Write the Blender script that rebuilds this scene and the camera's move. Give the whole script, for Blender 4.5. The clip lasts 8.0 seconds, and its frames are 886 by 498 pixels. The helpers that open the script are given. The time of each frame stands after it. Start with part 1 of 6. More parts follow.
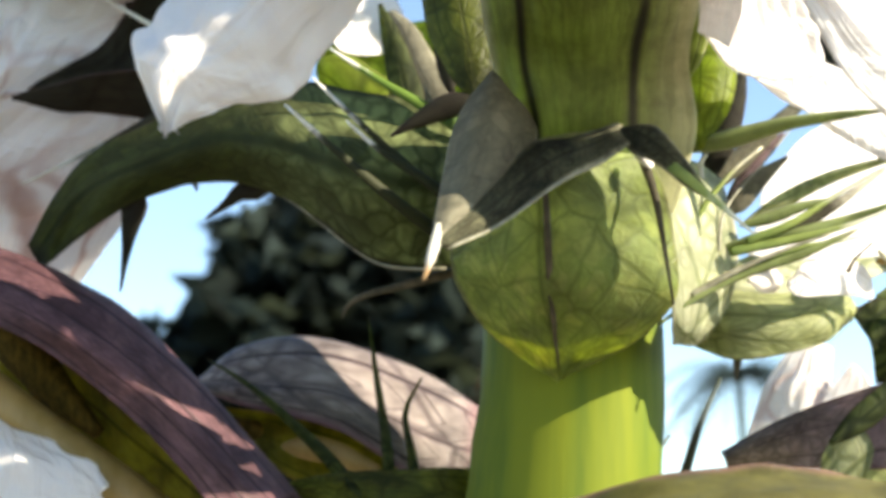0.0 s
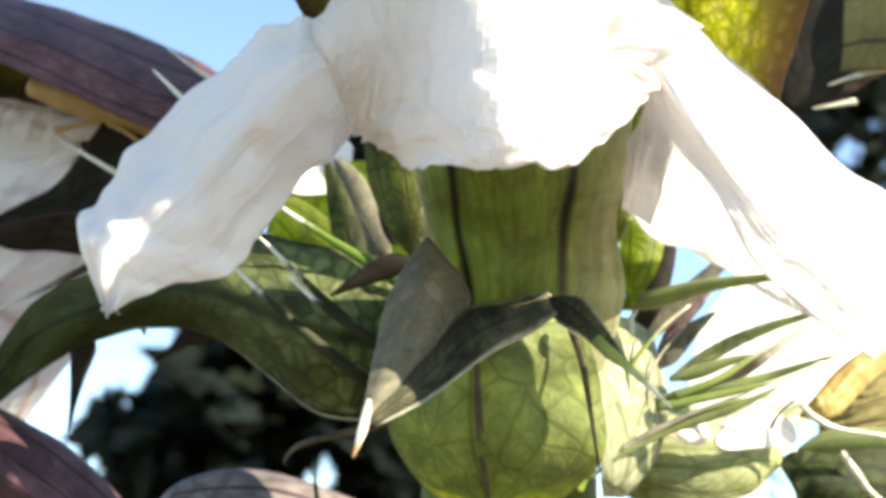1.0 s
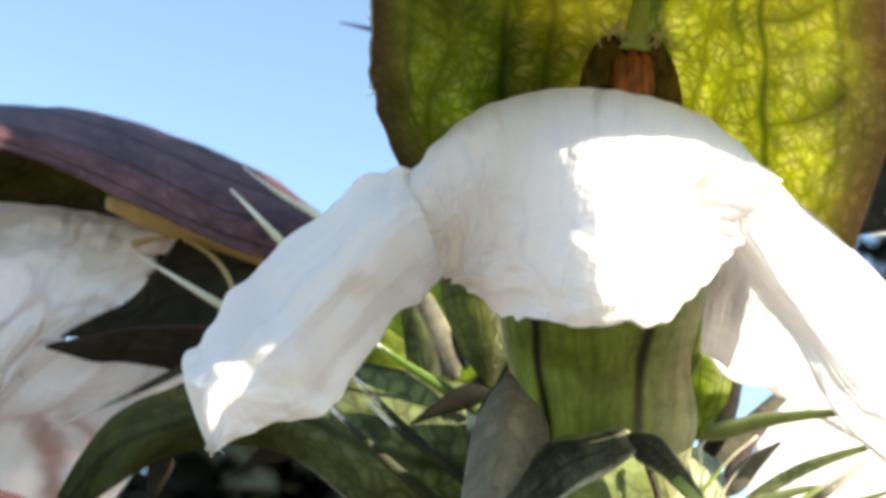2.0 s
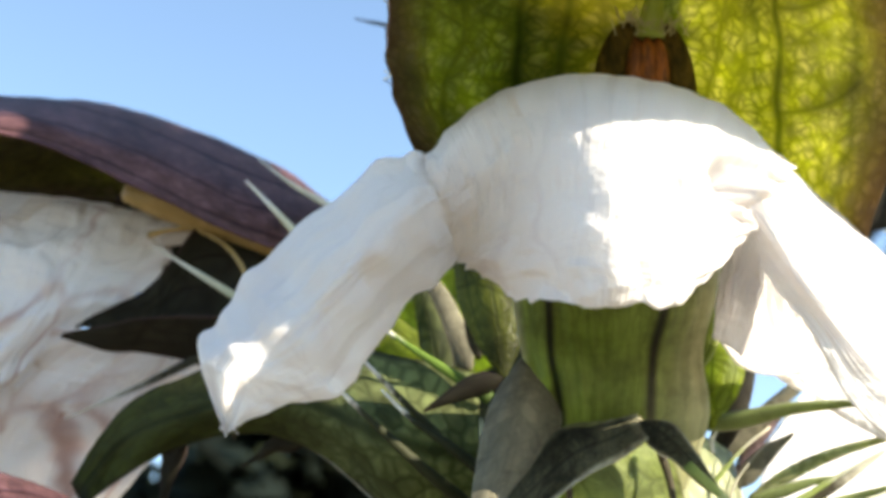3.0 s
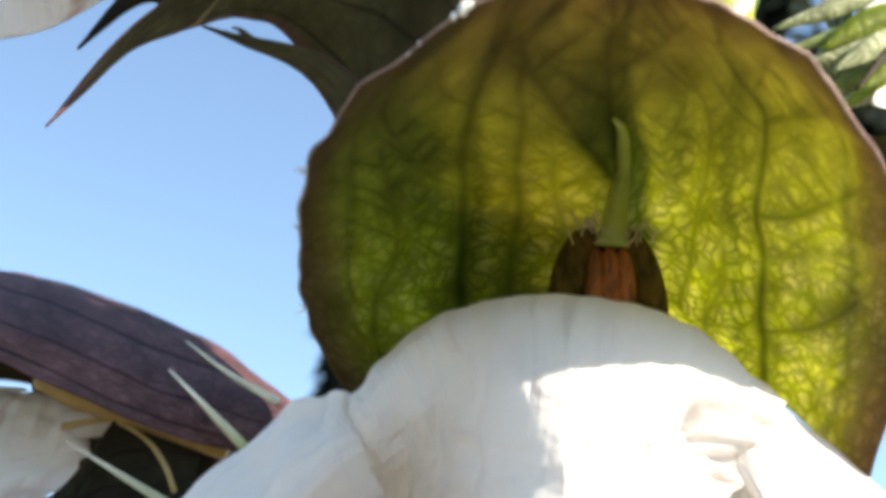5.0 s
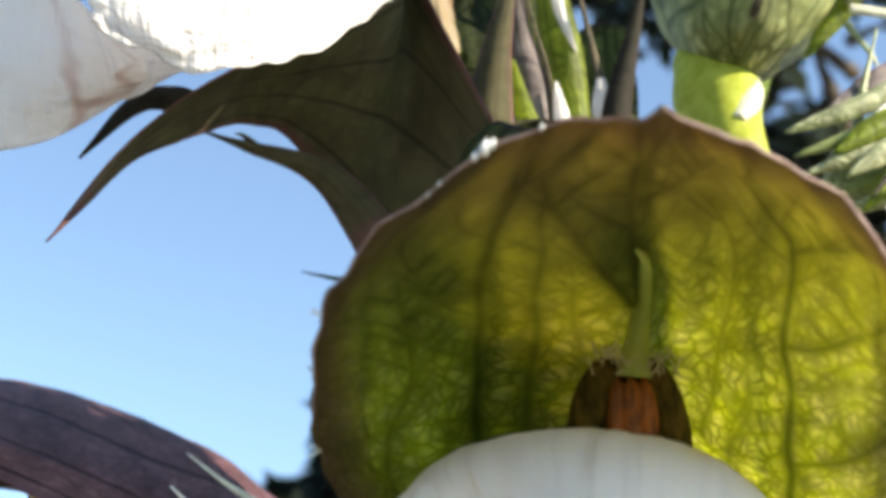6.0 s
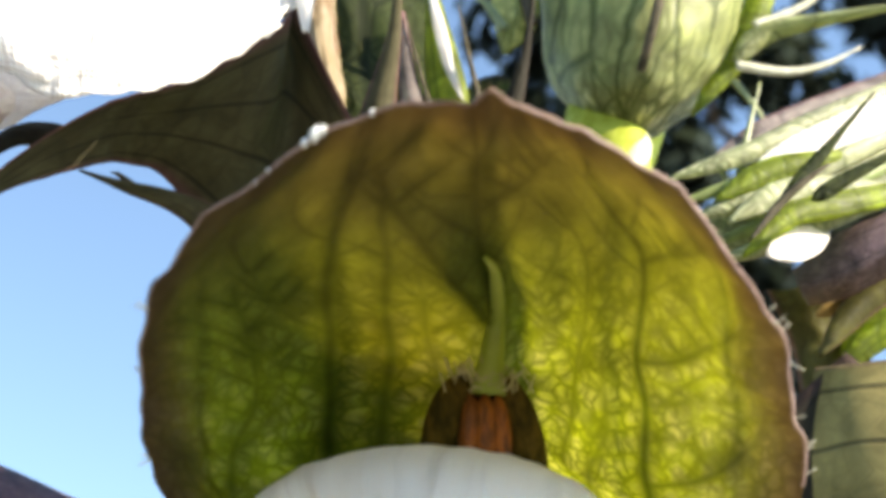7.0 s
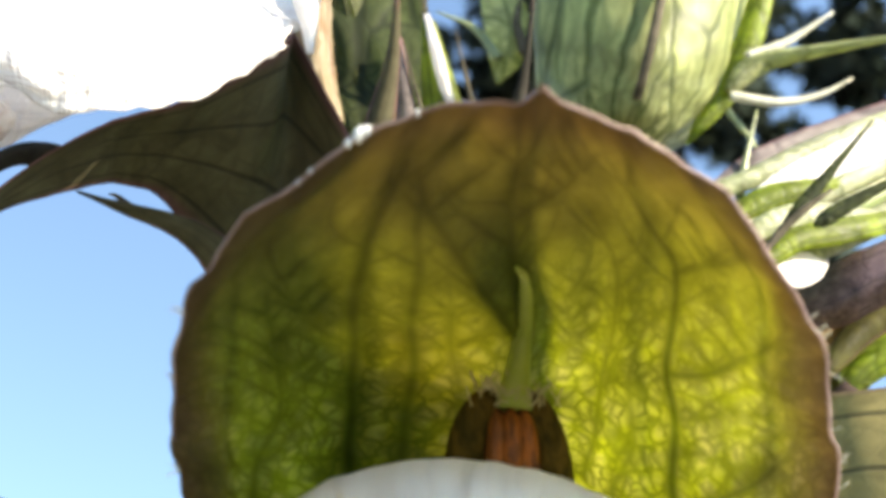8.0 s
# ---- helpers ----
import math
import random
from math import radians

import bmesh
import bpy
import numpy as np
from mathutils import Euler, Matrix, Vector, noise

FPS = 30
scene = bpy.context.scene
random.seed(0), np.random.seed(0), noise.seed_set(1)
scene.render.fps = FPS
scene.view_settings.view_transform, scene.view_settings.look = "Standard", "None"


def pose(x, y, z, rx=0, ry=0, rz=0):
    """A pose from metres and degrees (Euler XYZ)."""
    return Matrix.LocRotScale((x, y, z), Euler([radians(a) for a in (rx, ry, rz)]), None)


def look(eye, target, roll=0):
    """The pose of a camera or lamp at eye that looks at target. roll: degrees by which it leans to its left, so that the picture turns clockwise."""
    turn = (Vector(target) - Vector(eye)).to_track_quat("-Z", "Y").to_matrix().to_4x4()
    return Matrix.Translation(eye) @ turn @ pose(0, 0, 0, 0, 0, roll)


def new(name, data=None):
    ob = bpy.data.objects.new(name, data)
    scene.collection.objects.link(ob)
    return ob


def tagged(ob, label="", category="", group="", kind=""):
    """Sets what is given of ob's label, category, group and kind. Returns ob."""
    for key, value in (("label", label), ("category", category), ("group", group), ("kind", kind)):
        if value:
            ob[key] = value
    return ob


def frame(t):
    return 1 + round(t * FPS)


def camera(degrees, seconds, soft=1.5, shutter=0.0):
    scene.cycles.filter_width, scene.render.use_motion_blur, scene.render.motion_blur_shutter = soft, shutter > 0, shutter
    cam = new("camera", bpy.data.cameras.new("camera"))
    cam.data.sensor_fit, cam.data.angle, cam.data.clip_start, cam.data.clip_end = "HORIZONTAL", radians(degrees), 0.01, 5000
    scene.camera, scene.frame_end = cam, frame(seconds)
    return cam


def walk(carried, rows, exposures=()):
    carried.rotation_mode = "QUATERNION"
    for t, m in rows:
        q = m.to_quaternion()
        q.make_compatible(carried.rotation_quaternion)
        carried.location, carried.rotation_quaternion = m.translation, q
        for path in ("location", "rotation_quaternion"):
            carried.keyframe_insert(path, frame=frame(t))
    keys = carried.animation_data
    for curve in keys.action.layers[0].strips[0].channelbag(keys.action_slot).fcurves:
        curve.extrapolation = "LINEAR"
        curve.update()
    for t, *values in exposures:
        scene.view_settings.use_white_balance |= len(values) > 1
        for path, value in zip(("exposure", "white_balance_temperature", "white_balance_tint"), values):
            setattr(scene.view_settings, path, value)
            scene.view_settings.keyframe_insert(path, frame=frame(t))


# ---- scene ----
cam = camera(34.00, 8.0, soft=4.0)
cam.data.dof.use_dof, cam.data.dof.focus_distance, cam.data.dof.aperture_fstop = True, 0.078, 90.0
PATH = [
    (0, (0.00259, -0.07349, 1.07679), (-0.00107, 0.02382, 1.09954), 0.35),
    (0.3, (0.00342, -0.07451, 1.07774), (0.00089, 0.02235, 1.10247), 0.22),
    (0.5, (0.00509, -0.07463, 1.07804), (0.00272, 0.02207, 1.10342), 0.49),
    (1, (0.00444, -0.07758, 1.08079), (0.00299, 0.01851, 1.10844), 0.52),
    (1.5, (0.00220, -0.07965, 1.08496), (-0.00029, 0.01552, 1.11556), 1.34),
    (1.7, (0.00097, -0.08149, 1.08444), (-0.00172, 0.01339, 1.11589), 1.55),
    (3, (0.00088, -0.08140, 1.08208), (-0.00290, 0.01299, 1.11488), 2.30),
    (3.5, (-0.00076, -0.07957, 1.08442), (-0.00513, 0.01457, 1.11788), 2.62),
    (4, (-0.00005, -0.07595, 1.08763), (-0.00380, 0.01763, 1.12268), 2.88),
    (4.5, (0.00210, -0.07405, 1.08976), (-0.00072, 0.01914, 1.12590), 2.39),
    (4.6, (0.00272, -0.07387, 1.09158), (0.00015, 0.01911, 1.12830), 2.06),
    (5.8, (0.00169, -0.07304, 1.09406), (-0.00065, 0.01801, 1.13536), 1.14),
    (6, (0.00147, -0.07270, 1.09616), (-0.00062, 0.01774, 1.13877), 1.14),
    (6.5, (0.00096, -0.07121, 1.09439), (-0.00028, 0.01874, 1.13808), 1.66),
    (7, (0.00505, -0.06966, 1.09352), (0.00763, 0.01765, 1.14220), 0.26),
    (7.5, (0.00438, -0.06930, 1.09315), (0.00875, 0.01722, 1.14310), -0.26),
    (8, (0.00213, -0.06812, 1.09262), (0.00755, 0.01747, 1.14404), -0.41),
]
walk(cam, [(t, look(eye, target, roll)) for t, eye, target, roll in PATH], [(0.0, 1.42, 7900, 7), (1.0, 1.61, 7900, 7), (1.5, 1.61, 7900, 7), (3.0, 1.42, 7900, 7), (4.5, 1.33, 7900, 7), (6.0, 1.33, 7900, 7), (7.5, 1.63, 7900, 7), (8.0, 1.65, 7900, 7)])

# ---- daylight ----
SUN = Vector((0.80, -0.30, 0.50)).normalized()
world = bpy.data.worlds.new("world")
scene.world = world
world.use_nodes = True
wn = world.node_tree
sky = wn.nodes.new("ShaderNodeTexSky")
sky.sky_type, sky.sun_disc = "NISHITA", False
sky.sun_elevation, sky.sun_rotation = math.asin(SUN.z), math.atan2(SUN.x, SUN.y)
wn.links.new(sky.outputs[0], wn.nodes["Background"].inputs[0])
wn.nodes["Background"].inputs[1].default_value = 0.145
sky.altitude, sky.air_density, sky.dust_density, sky.ozone_density = 3500, 1.4, 0.0, 3.8
sun = new("sun", bpy.data.lights.new("sun", "SUN"))
sun.data.energy, sun.data.angle, sun.data.color = 5.0, radians(0.5), (1.0, 0.95, 0.87)
sun.matrix_world = look(SUN, (0, 0, 0))


# ---- materials ----
class Nodes:
    def __init__(self, name):
        self.m = bpy.data.materials.new(name)
        self.m.use_nodes = True
        self.t = self.m.node_tree
        self.t.nodes.clear()
        self.out = self.t.nodes.new("ShaderNodeOutputMaterial")

    def n(self, kind, links=(), **props):
        node = self.t.nodes.new("ShaderNode" + kind)
        for key, value in props.items():
            setattr(node, key, value)
        for key, value in dict(links).items():
            if isinstance(value, bpy.types.NodeSocket):
                self.t.links.new(value, node.inputs[key])
            else:
                node.inputs[key].default_value = value
        return node

    def math(self, op, a, b=0.0, clamp=False):
        return self.n("Math", {0: a, 1: b}, operation=op, use_clamp=clamp).outputs[0]

    def band(self, value, lo, hi, a=0.0, b=1.0):
        return self.n("MapRange", {0: value, 1: lo, 2: hi, 3: a, 4: b}, interpolation_type="SMOOTHSTEP").outputs[0]

    def mix(self, fac, a, b, blend="MIX"):
        return self.n("Mix", {0: fac, 6: a, 7: b}, data_type="RGBA", blend_type=blend).outputs[2]

    def done(self, shader):
        self.t.links.new(shader, self.out.inputs[0])
        return self.m


def rgb(r, g, b):
    return (r, g, b, 1.0)


def leaf_material(name, base, vein, trans, rim, cell=0.16, veins=5, net=0.6, rim_width=0.1, fac=0.5, rough=0.45, main=0.8, blotch=0.3, side=0.5, pale=0.0, top=1.0, web=1.0, stretch=0.72, shift=0.0, wander=0.09, fade=1.0, stain=0.75, lean=1.0, twigs=7.0, slope=1.9, minor=0.0, drift=3.2, even=False, fan=0.0, pale_base=(0.42, 0.33, 0.14), pale_glow=(0.95, 0.78, 0.42), drawn=False):
    """A thin leaf: a net of fine veins, main veins with side branches, a coloured rim, light passing through."""
    k = Nodes(name)
    uv = k.n("UVMap", uv_map="size").outputs[0]
    span = k.n("UVMap", uv_map="span").outputs[0]
    wob = k.n("TexNoise", {"Vector": uv, "Scale": 0.55 / cell, "Detail": 2.0}).outputs["Color"]
    wob = k.n("VectorMath", {0: wob, 1: (0.5, 0.5, 0.5)}, operation="SUBTRACT").outputs[0]
    bent = k.n("VectorMath", {0: wob, 1: (cell * 0.9, cell * 0.9, 0.0), 2: uv}, operation="MULTIPLY_ADD").outputs[0]
    bent = k.n("VectorMath", {0: bent, 1: (1.0, stretch, 1.0)}, operation="MULTIPLY").outputs[0]
    fine = k.n("TexVoronoi", {"Vector": bent, "Scale": 1.0 / cell}, feature="DISTANCE_TO_EDGE").outputs[0]
    wide = k.n("TexVoronoi", {"Vector": bent, "Scale": 0.34 / cell}, feature="DISTANCE_TO_EDGE").outputs[0]
    tone = k.n("TexVoronoi", {"Vector": bent, "Scale": 1.0 / cell}).outputs["Color"]
    tone = k.n("SeparateXYZ", {0: tone}).outputs[0]
    wide_v = k.math("MULTIPLY", k.band(wide, 0.0, 0.085, 1.0, 0.0), min(1.0, net * 1.2) * web)
    sep = k.n("SeparateXYZ", {0: span}).outputs
    fine_v = k.math("MULTIPLY", k.band(fine, 0.02, 0.22, 1.0, 0.0), k.n("MapRange", {0: sep[1], 1: 0.1, 2: 0.9, 3: net * 1.15, 4: net * 0.22}).outputs[0])
    low = k.n("TexNoise", {"Vector": uv, "Scale": 0.9, "Detail": 1.0}).outputs[0]
    mottle = k.n("TexNoise", {"Vector": uv, "Scale": 2.1, "Detail": 5.0, "Roughness": 0.65}).outputs[0]
    u = k.math("ADD", sep[0], k.math("MULTIPLY", k.math("SUBTRACT", low, 0.5), wander))
    strip = k.math("ABSOLUTE", k.math("SUBTRACT", k.math("FRACT", k.math("ADD", k.math("MULTIPLY", u, float(veins)), shift)), 0.5))
    main_v = k.math("MULTIPLY", k.band(strip, 0.008, 0.085, 1.0, 0.0), k.band(sep[1], 0.25, 0.9, main, main * fade))
    if minor:
        half = k.math("ABSOLUTE", k.math("SUBTRACT", strip, k.math("ADD", 0.27, k.math("MULTIPLY", k.math("SUBTRACT", mottle, 0.5), 0.16))))
        main_v = k.math("MAXIMUM", main_v, k.math("MULTIPLY", k.band(half, 0.0, 0.05, 1.0, 0.0), k.band(sep[1], 0.2, 0.75, minor, 0.0)))
    away = k.math("MULTIPLY", k.math("ABSOLUTE", k.math("SUBTRACT", u, 0.515)), fan) if fan else k.math("MULTIPLY", strip, slope)
    rise = k.math("SUBTRACT", k.math("MULTIPLY", sep[1], twigs), away)
    rise = k.math("ADD", rise, k.math("MULTIPLY", low, drift))
    twig = k.math("ABSOLUTE", k.math("SUBTRACT", k.math("FRACT", rise), 0.5))
    side_v = k.math("MULTIPLY", k.band(twig, 0.0, 0.09, 1.0, 0.0), side)
    mask = k.math("MAXIMUM", k.math("MAXIMUM", fine_v, wide_v), k.math("MAXIMUM", main_v, side_v))
    if drawn:
        mask = k.math("MAXIMUM", k.math("MAXIMUM", k.math("MULTIPLY", fine_v, 0.4), k.math("MULTIPLY", wide_v, 0.6)), k.n("Attribute", attribute_name="vein").outputs["Fac"])
    edge = k.math("MINIMUM", k.math("MINIMUM", k.math("MULTIPLY", sep[0], lean), k.math("SUBTRACT", 1.0, sep[0])), k.math("MULTIPLY", k.math("SUBTRACT", 1.0, sep[1]), top))
    edge = k.math("ADD", edge, k.math("MULTIPLY", k.math("SUBTRACT", low, 0.5), 0.1))
    rim_m = k.band(edge, 0.0, rim_width, 1.0, 0.0)
    shade = k.math("MULTIPLY", k.band(mottle, 0.3, 0.7, 1.0 - blotch, 1.0 + blotch * 0.3), k.n("MapRange", {0: tone, 1: 0.0, 2: 1.0, 3: 0.82, 4: 1.1}).outputs[0])
    three = k.n("CombineXYZ", {0: shade, 1: shade, 2: shade}).outputs[0]
    light = k.math("MULTIPLY", k.math("MULTIPLY", k.band(tone, 0.35, 0.8), k.band(low, 0.30, 0.50)), k.math("MULTIPLY", k.band(sep[1], 0.3, 0.75, 1.0, 0.0), pale))
    if even:
        light = k.math("MULTIPLY", k.math("MULTIPLY", k.band(tone, 0.0, 0.5, 0.45, 1.0), k.band(mottle, 0.3, 0.6, 0.5, 1.0)), k.band(sep[1], 0.15, 0.5, pale, 0.0))
    flesh = k.mix(light, rgb(*base), rgb(*pale_base))
    col = k.mix(rim_m, k.mix(mask, flesh, rgb(*vein)), rgb(*rim))
    col = k.mix(1.0, col, three, "MULTIPLY")
    dark = tuple(c * q for c, q in zip(trans, (0.20, 0.27, 0.16)))
    glow = k.mix(light, rgb(*trans), rgb(*pale_glow))
    tcol = k.mix(k.math("MULTIPLY", rim_m, stain), k.mix(mask, glow, rgb(*dark)), rgb(*rim))
    tcol = k.mix(1.0, tcol, three, "MULTIPLY")
    grain = k.n("TexNoise", {"Vector": uv, "Scale": 60.0, "Detail": 2.0}).outputs[0]
    height = k.math("ADD", k.math("MULTIPLY", mask, -0.6), k.math("MULTIPLY", grain, 0.25))
    bump = k.n("Bump", {"Strength": 0.4, "Distance": 0.0003, "Height": height}).outputs[0]
    p = k.n("BsdfPrincipled", {"Base Color": col, "Roughness": rough, "Normal": bump, "Specular IOR Level": 0.22}).outputs[0]
    t = k.n("BsdfTranslucent", {"Color": tcol, "Normal": bump}).outputs[0]
    return k.done(k.n("MixShader", {0: fac, 1: p, 2: t}).outputs[0])


def petal_material(name, base, vein, amount, fac=0.3):
    """A crumpled silky petal with fine ribs and faint coloured veins."""
    k = Nodes(name)
    uv = k.n("UVMap", uv_map="size").outputs[0]
    rib = k.n("TexNoise", {"Vector": k.n("VectorMath", {0: k.n("VectorMath", {0: k.n("TexNoise", {"Vector": uv, "Scale": 1.4, "Detail": 1.0}).outputs["Color"], 1: (0.18, 0.18, 0.0), 2: uv}, operation="MULTIPLY_ADD").outputs[0], 1: (9.0, 0.9, 1.0)}, operation="MULTIPLY").outputs[0], "Scale": 1.0, "Detail": 2.0}).outputs[0]
    wob = k.n("VectorMath", {0: k.n("TexNoise", {"Vector": uv, "Scale": 1.6, "Detail": 2.0}).outputs["Color"], 1: (0.5, 0.5, 0.0), 2: uv}, operation="MULTIPLY_ADD").outputs[0]
    wob = k.n("VectorMath", {0: wob, 1: (1.0, 0.4, 1.0)}, operation="MULTIPLY").outputs[0]
    cells = k.n("TexVoronoi", {"Vector": wob, "Scale": 1.5}, feature="DISTANCE_TO_EDGE").outputs[0]
    line = k.math("MULTIPLY", k.band(cells, 0.0, 0.07, 1.0, 0.0), amount)
    fade = k.band(k.n("TexNoise", {"Vector": uv, "Scale": 0.8}).outputs[0], 0.35, 0.65, 0.15, 1.0)
    col = k.mix(k.math("MULTIPLY", line, fade), rgb(*base), rgb(*vein))
    crease = k.n("TexNoise", {"Vector": uv, "Scale": 5.0, "Detail": 5.0, "Distortion": 0.6}).outputs[0]
    fold = k.n("TexNoise", {"Vector": k.n("VectorMath", {0: wob, 1: (1.6, 12.0, 1.0)}, operation="MULTIPLY").outputs[0], "Scale": 1.0, "Detail": 2.0}).outputs[0]
    height = k.math("ADD", k.math("ADD", rib, k.math("MULTIPLY", fold, 0.8)), k.math("MULTIPLY", crease, 0.45))
    bump = k.n("Bump", {"Strength": 0.7, "Distance": 0.0009, "Height": height}).outputs[0]
    p = k.n("BsdfPrincipled", {"Base Color": col, "Roughness": 0.5, "Normal": bump, "Specular IOR Level": 0.3}).outputs[0]
    t = k.n("BsdfTranslucent", {"Color": col, "Normal": bump}).outputs[0]
    return k.done(k.n("MixShader", {0: fac, 1: p, 2: t}).outputs[0])


def grain_material(name, low, high, scale=(8, 8, 1), rough=0.5, fac=0.0, trans=(0.5, 0.6, 0.1), detail=4.0, size=100.0):
    """A fleshy or woody surface, streaked along one axis; size: how many scale units there are in a metre."""
    k = Nodes(name)
    pos = k.n("TexCoord").outputs["Object"]
    pos = k.n("VectorMath", {0: pos, 1: tuple(s * size for s in scale)}, operation="MULTIPLY").outputs[0]
    streak = k.n("TexNoise", {"Vector": pos, "Scale": 1.0, "Detail": detail, "Roughness": 0.6}).outputs[0]
    fine = k.n("TexNoise", {"Vector": pos, "Scale": 6.0, "Detail": 2.0}).outputs[0]
    col = k.mix(k.band(streak, 0.3, 0.7), rgb(*low), rgb(*high))
    height = k.math("ADD", streak, k.math("MULTIPLY", fine, 0.4))
    bump = k.n("Bump", {"Strength": 0.3, "Distance": 0.02 / size, "Height": height}).outputs[0]
    p = k.n("BsdfPrincipled", {"Base Color": col, "Roughness": rough, "Normal": bump, "Specular IOR Level": 0.1 if rough > 0.6 else 0.4}).outputs[0]
    if not fac:
        return k.done(p)
    t = k.n("BsdfTranslucent", {"Color": rgb(*trans), "Normal": bump}).outputs[0]
    return k.done(k.n("MixShader", {0: fac, 1: p, 2: t}).outputs[0])


def hood_material(name):
    """The inside of a hood lit from behind: branching veins, a net of pale cells between them, a brown rim."""
    k = Nodes(name)
    uv = k.n("UVMap", uv_map="size").outputs[0]
    sep = k.n("SeparateXYZ", {0: k.n("UVMap", uv_map="span").outputs[0]}).outputs
    vein = k.n("Attribute", attribute_name="vein").outputs["Fac"]
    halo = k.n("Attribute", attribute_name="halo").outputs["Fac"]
    low = k.n("TexNoise", {"Vector": uv, "Scale": 1.1, "Detail": 2.0}).outputs[0]
    mottle = k.n("TexNoise", {"Vector": uv, "Scale": 4.5, "Detail": 4.0, "Roughness": 0.6}).outputs[0]
    wob = k.n("VectorMath", {0: k.n("TexNoise", {"Vector": uv, "Scale": 16.0, "Detail": 2.0}).outputs["Color"], 1: (0.5, 0.5, 0.5)}, operation="SUBTRACT").outputs[0]
    bent = k.n("VectorMath", {0: wob, 1: (0.075, 0.075, 0.0), 2: uv}, operation="MULTIPLY_ADD").outputs[0]
    bent = k.n("VectorMath", {0: bent, 1: (1.0, 0.8, 1.0)}, operation="MULTIPLY").outputs[0]
    centre = k.n("TexVoronoi", {"Vector": bent, "Scale": 13.0}, feature="SMOOTH_F1").outputs["Distance"]
    edge = k.n("TexVoronoi", {"Vector": bent, "Scale": 13.0}, feature="DISTANCE_TO_EDGE").outputs[0]
    wide = k.n("TexVoronoi", {"Vector": bent, "Scale": 6.0}, feature="DISTANCE_TO_EDGE").outputs[0]
    tone = k.n("SeparateXYZ", {0: k.n("TexVoronoi", {"Vector": bent, "Scale": 13.0}).outputs["Color"]}).outputs[0]
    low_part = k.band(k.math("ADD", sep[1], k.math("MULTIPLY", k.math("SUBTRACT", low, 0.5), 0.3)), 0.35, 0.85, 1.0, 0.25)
    net = k.math("MULTIPLY", k.band(edge, 0.0, 0.26, 1.0, 0.0), k.math("MULTIPLY", low_part, k.math("MULTIPLY", k.band(sep[0], 0.14, 0.34, 0.42, 0.66), k.band(sep[0], 0.7, 0.9, 1.0, 0.7))))
    net = k.math("MAXIMUM", net, k.math("MULTIPLY", k.band(wide, 0.0, 0.07, 1.0, 0.0), k.band(sep[1], 0.5, 0.95, 0.4, 0.2)))
    mask = k.math("MAXIMUM", k.math("POWER", vein, 0.8), net, True)
    pale = k.math("MULTIPLY", k.band(centre, 0.22, 0.68, 1.0, 0.0), k.band(tone, 0.1, 0.7, 0.5, 1.0))
    pale = k.math("MULTIPLY", k.math("MULTIPLY", pale, k.band(sep[1], 0.36, 0.76, 1.0, 0.0)), k.math("MULTIPLY", k.band(low, 0.32, 0.55, 0.5, 1.0), k.band(sep[0], 0.14, 0.34, 0.55, 1.0)))
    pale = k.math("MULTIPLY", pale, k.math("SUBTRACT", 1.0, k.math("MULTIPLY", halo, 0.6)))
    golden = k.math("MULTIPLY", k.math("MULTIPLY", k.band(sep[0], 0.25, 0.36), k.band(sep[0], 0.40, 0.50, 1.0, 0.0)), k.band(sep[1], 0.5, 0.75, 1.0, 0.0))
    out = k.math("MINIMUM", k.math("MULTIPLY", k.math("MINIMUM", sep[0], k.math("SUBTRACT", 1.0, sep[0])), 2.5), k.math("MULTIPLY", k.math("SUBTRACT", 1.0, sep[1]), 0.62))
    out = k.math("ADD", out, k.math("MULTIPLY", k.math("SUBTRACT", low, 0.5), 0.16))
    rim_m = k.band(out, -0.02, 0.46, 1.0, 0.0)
    # halo: denser tissue along veins, and painted shading that makes ridges between them
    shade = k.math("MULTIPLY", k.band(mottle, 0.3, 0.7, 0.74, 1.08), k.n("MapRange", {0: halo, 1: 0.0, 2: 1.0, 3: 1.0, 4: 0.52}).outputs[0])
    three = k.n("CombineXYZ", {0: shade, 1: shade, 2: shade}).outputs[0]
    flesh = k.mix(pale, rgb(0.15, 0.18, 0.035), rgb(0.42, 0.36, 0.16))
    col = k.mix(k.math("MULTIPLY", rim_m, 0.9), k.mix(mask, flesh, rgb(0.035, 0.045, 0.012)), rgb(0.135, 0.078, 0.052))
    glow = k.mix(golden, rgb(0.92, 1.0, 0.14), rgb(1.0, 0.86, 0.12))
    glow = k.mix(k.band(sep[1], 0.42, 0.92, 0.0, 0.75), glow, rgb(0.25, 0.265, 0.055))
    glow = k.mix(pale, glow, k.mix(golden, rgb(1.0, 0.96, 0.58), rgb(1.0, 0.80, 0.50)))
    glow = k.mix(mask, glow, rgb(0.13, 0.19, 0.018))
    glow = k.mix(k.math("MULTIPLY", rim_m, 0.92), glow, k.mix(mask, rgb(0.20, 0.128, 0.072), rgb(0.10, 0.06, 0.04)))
    height = k.math("ADD", k.math("MULTIPLY", mask, -0.8), k.math("MULTIPLY", pale, 0.5))
    bump = k.n("Bump", {"Strength": 0.45, "Distance": 0.0003, "Height": height}).outputs[0]
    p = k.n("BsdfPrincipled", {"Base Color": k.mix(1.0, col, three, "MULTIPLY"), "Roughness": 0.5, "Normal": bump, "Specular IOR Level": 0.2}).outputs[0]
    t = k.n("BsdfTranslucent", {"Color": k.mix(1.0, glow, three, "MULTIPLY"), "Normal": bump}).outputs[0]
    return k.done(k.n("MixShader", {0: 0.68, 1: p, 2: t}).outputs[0])


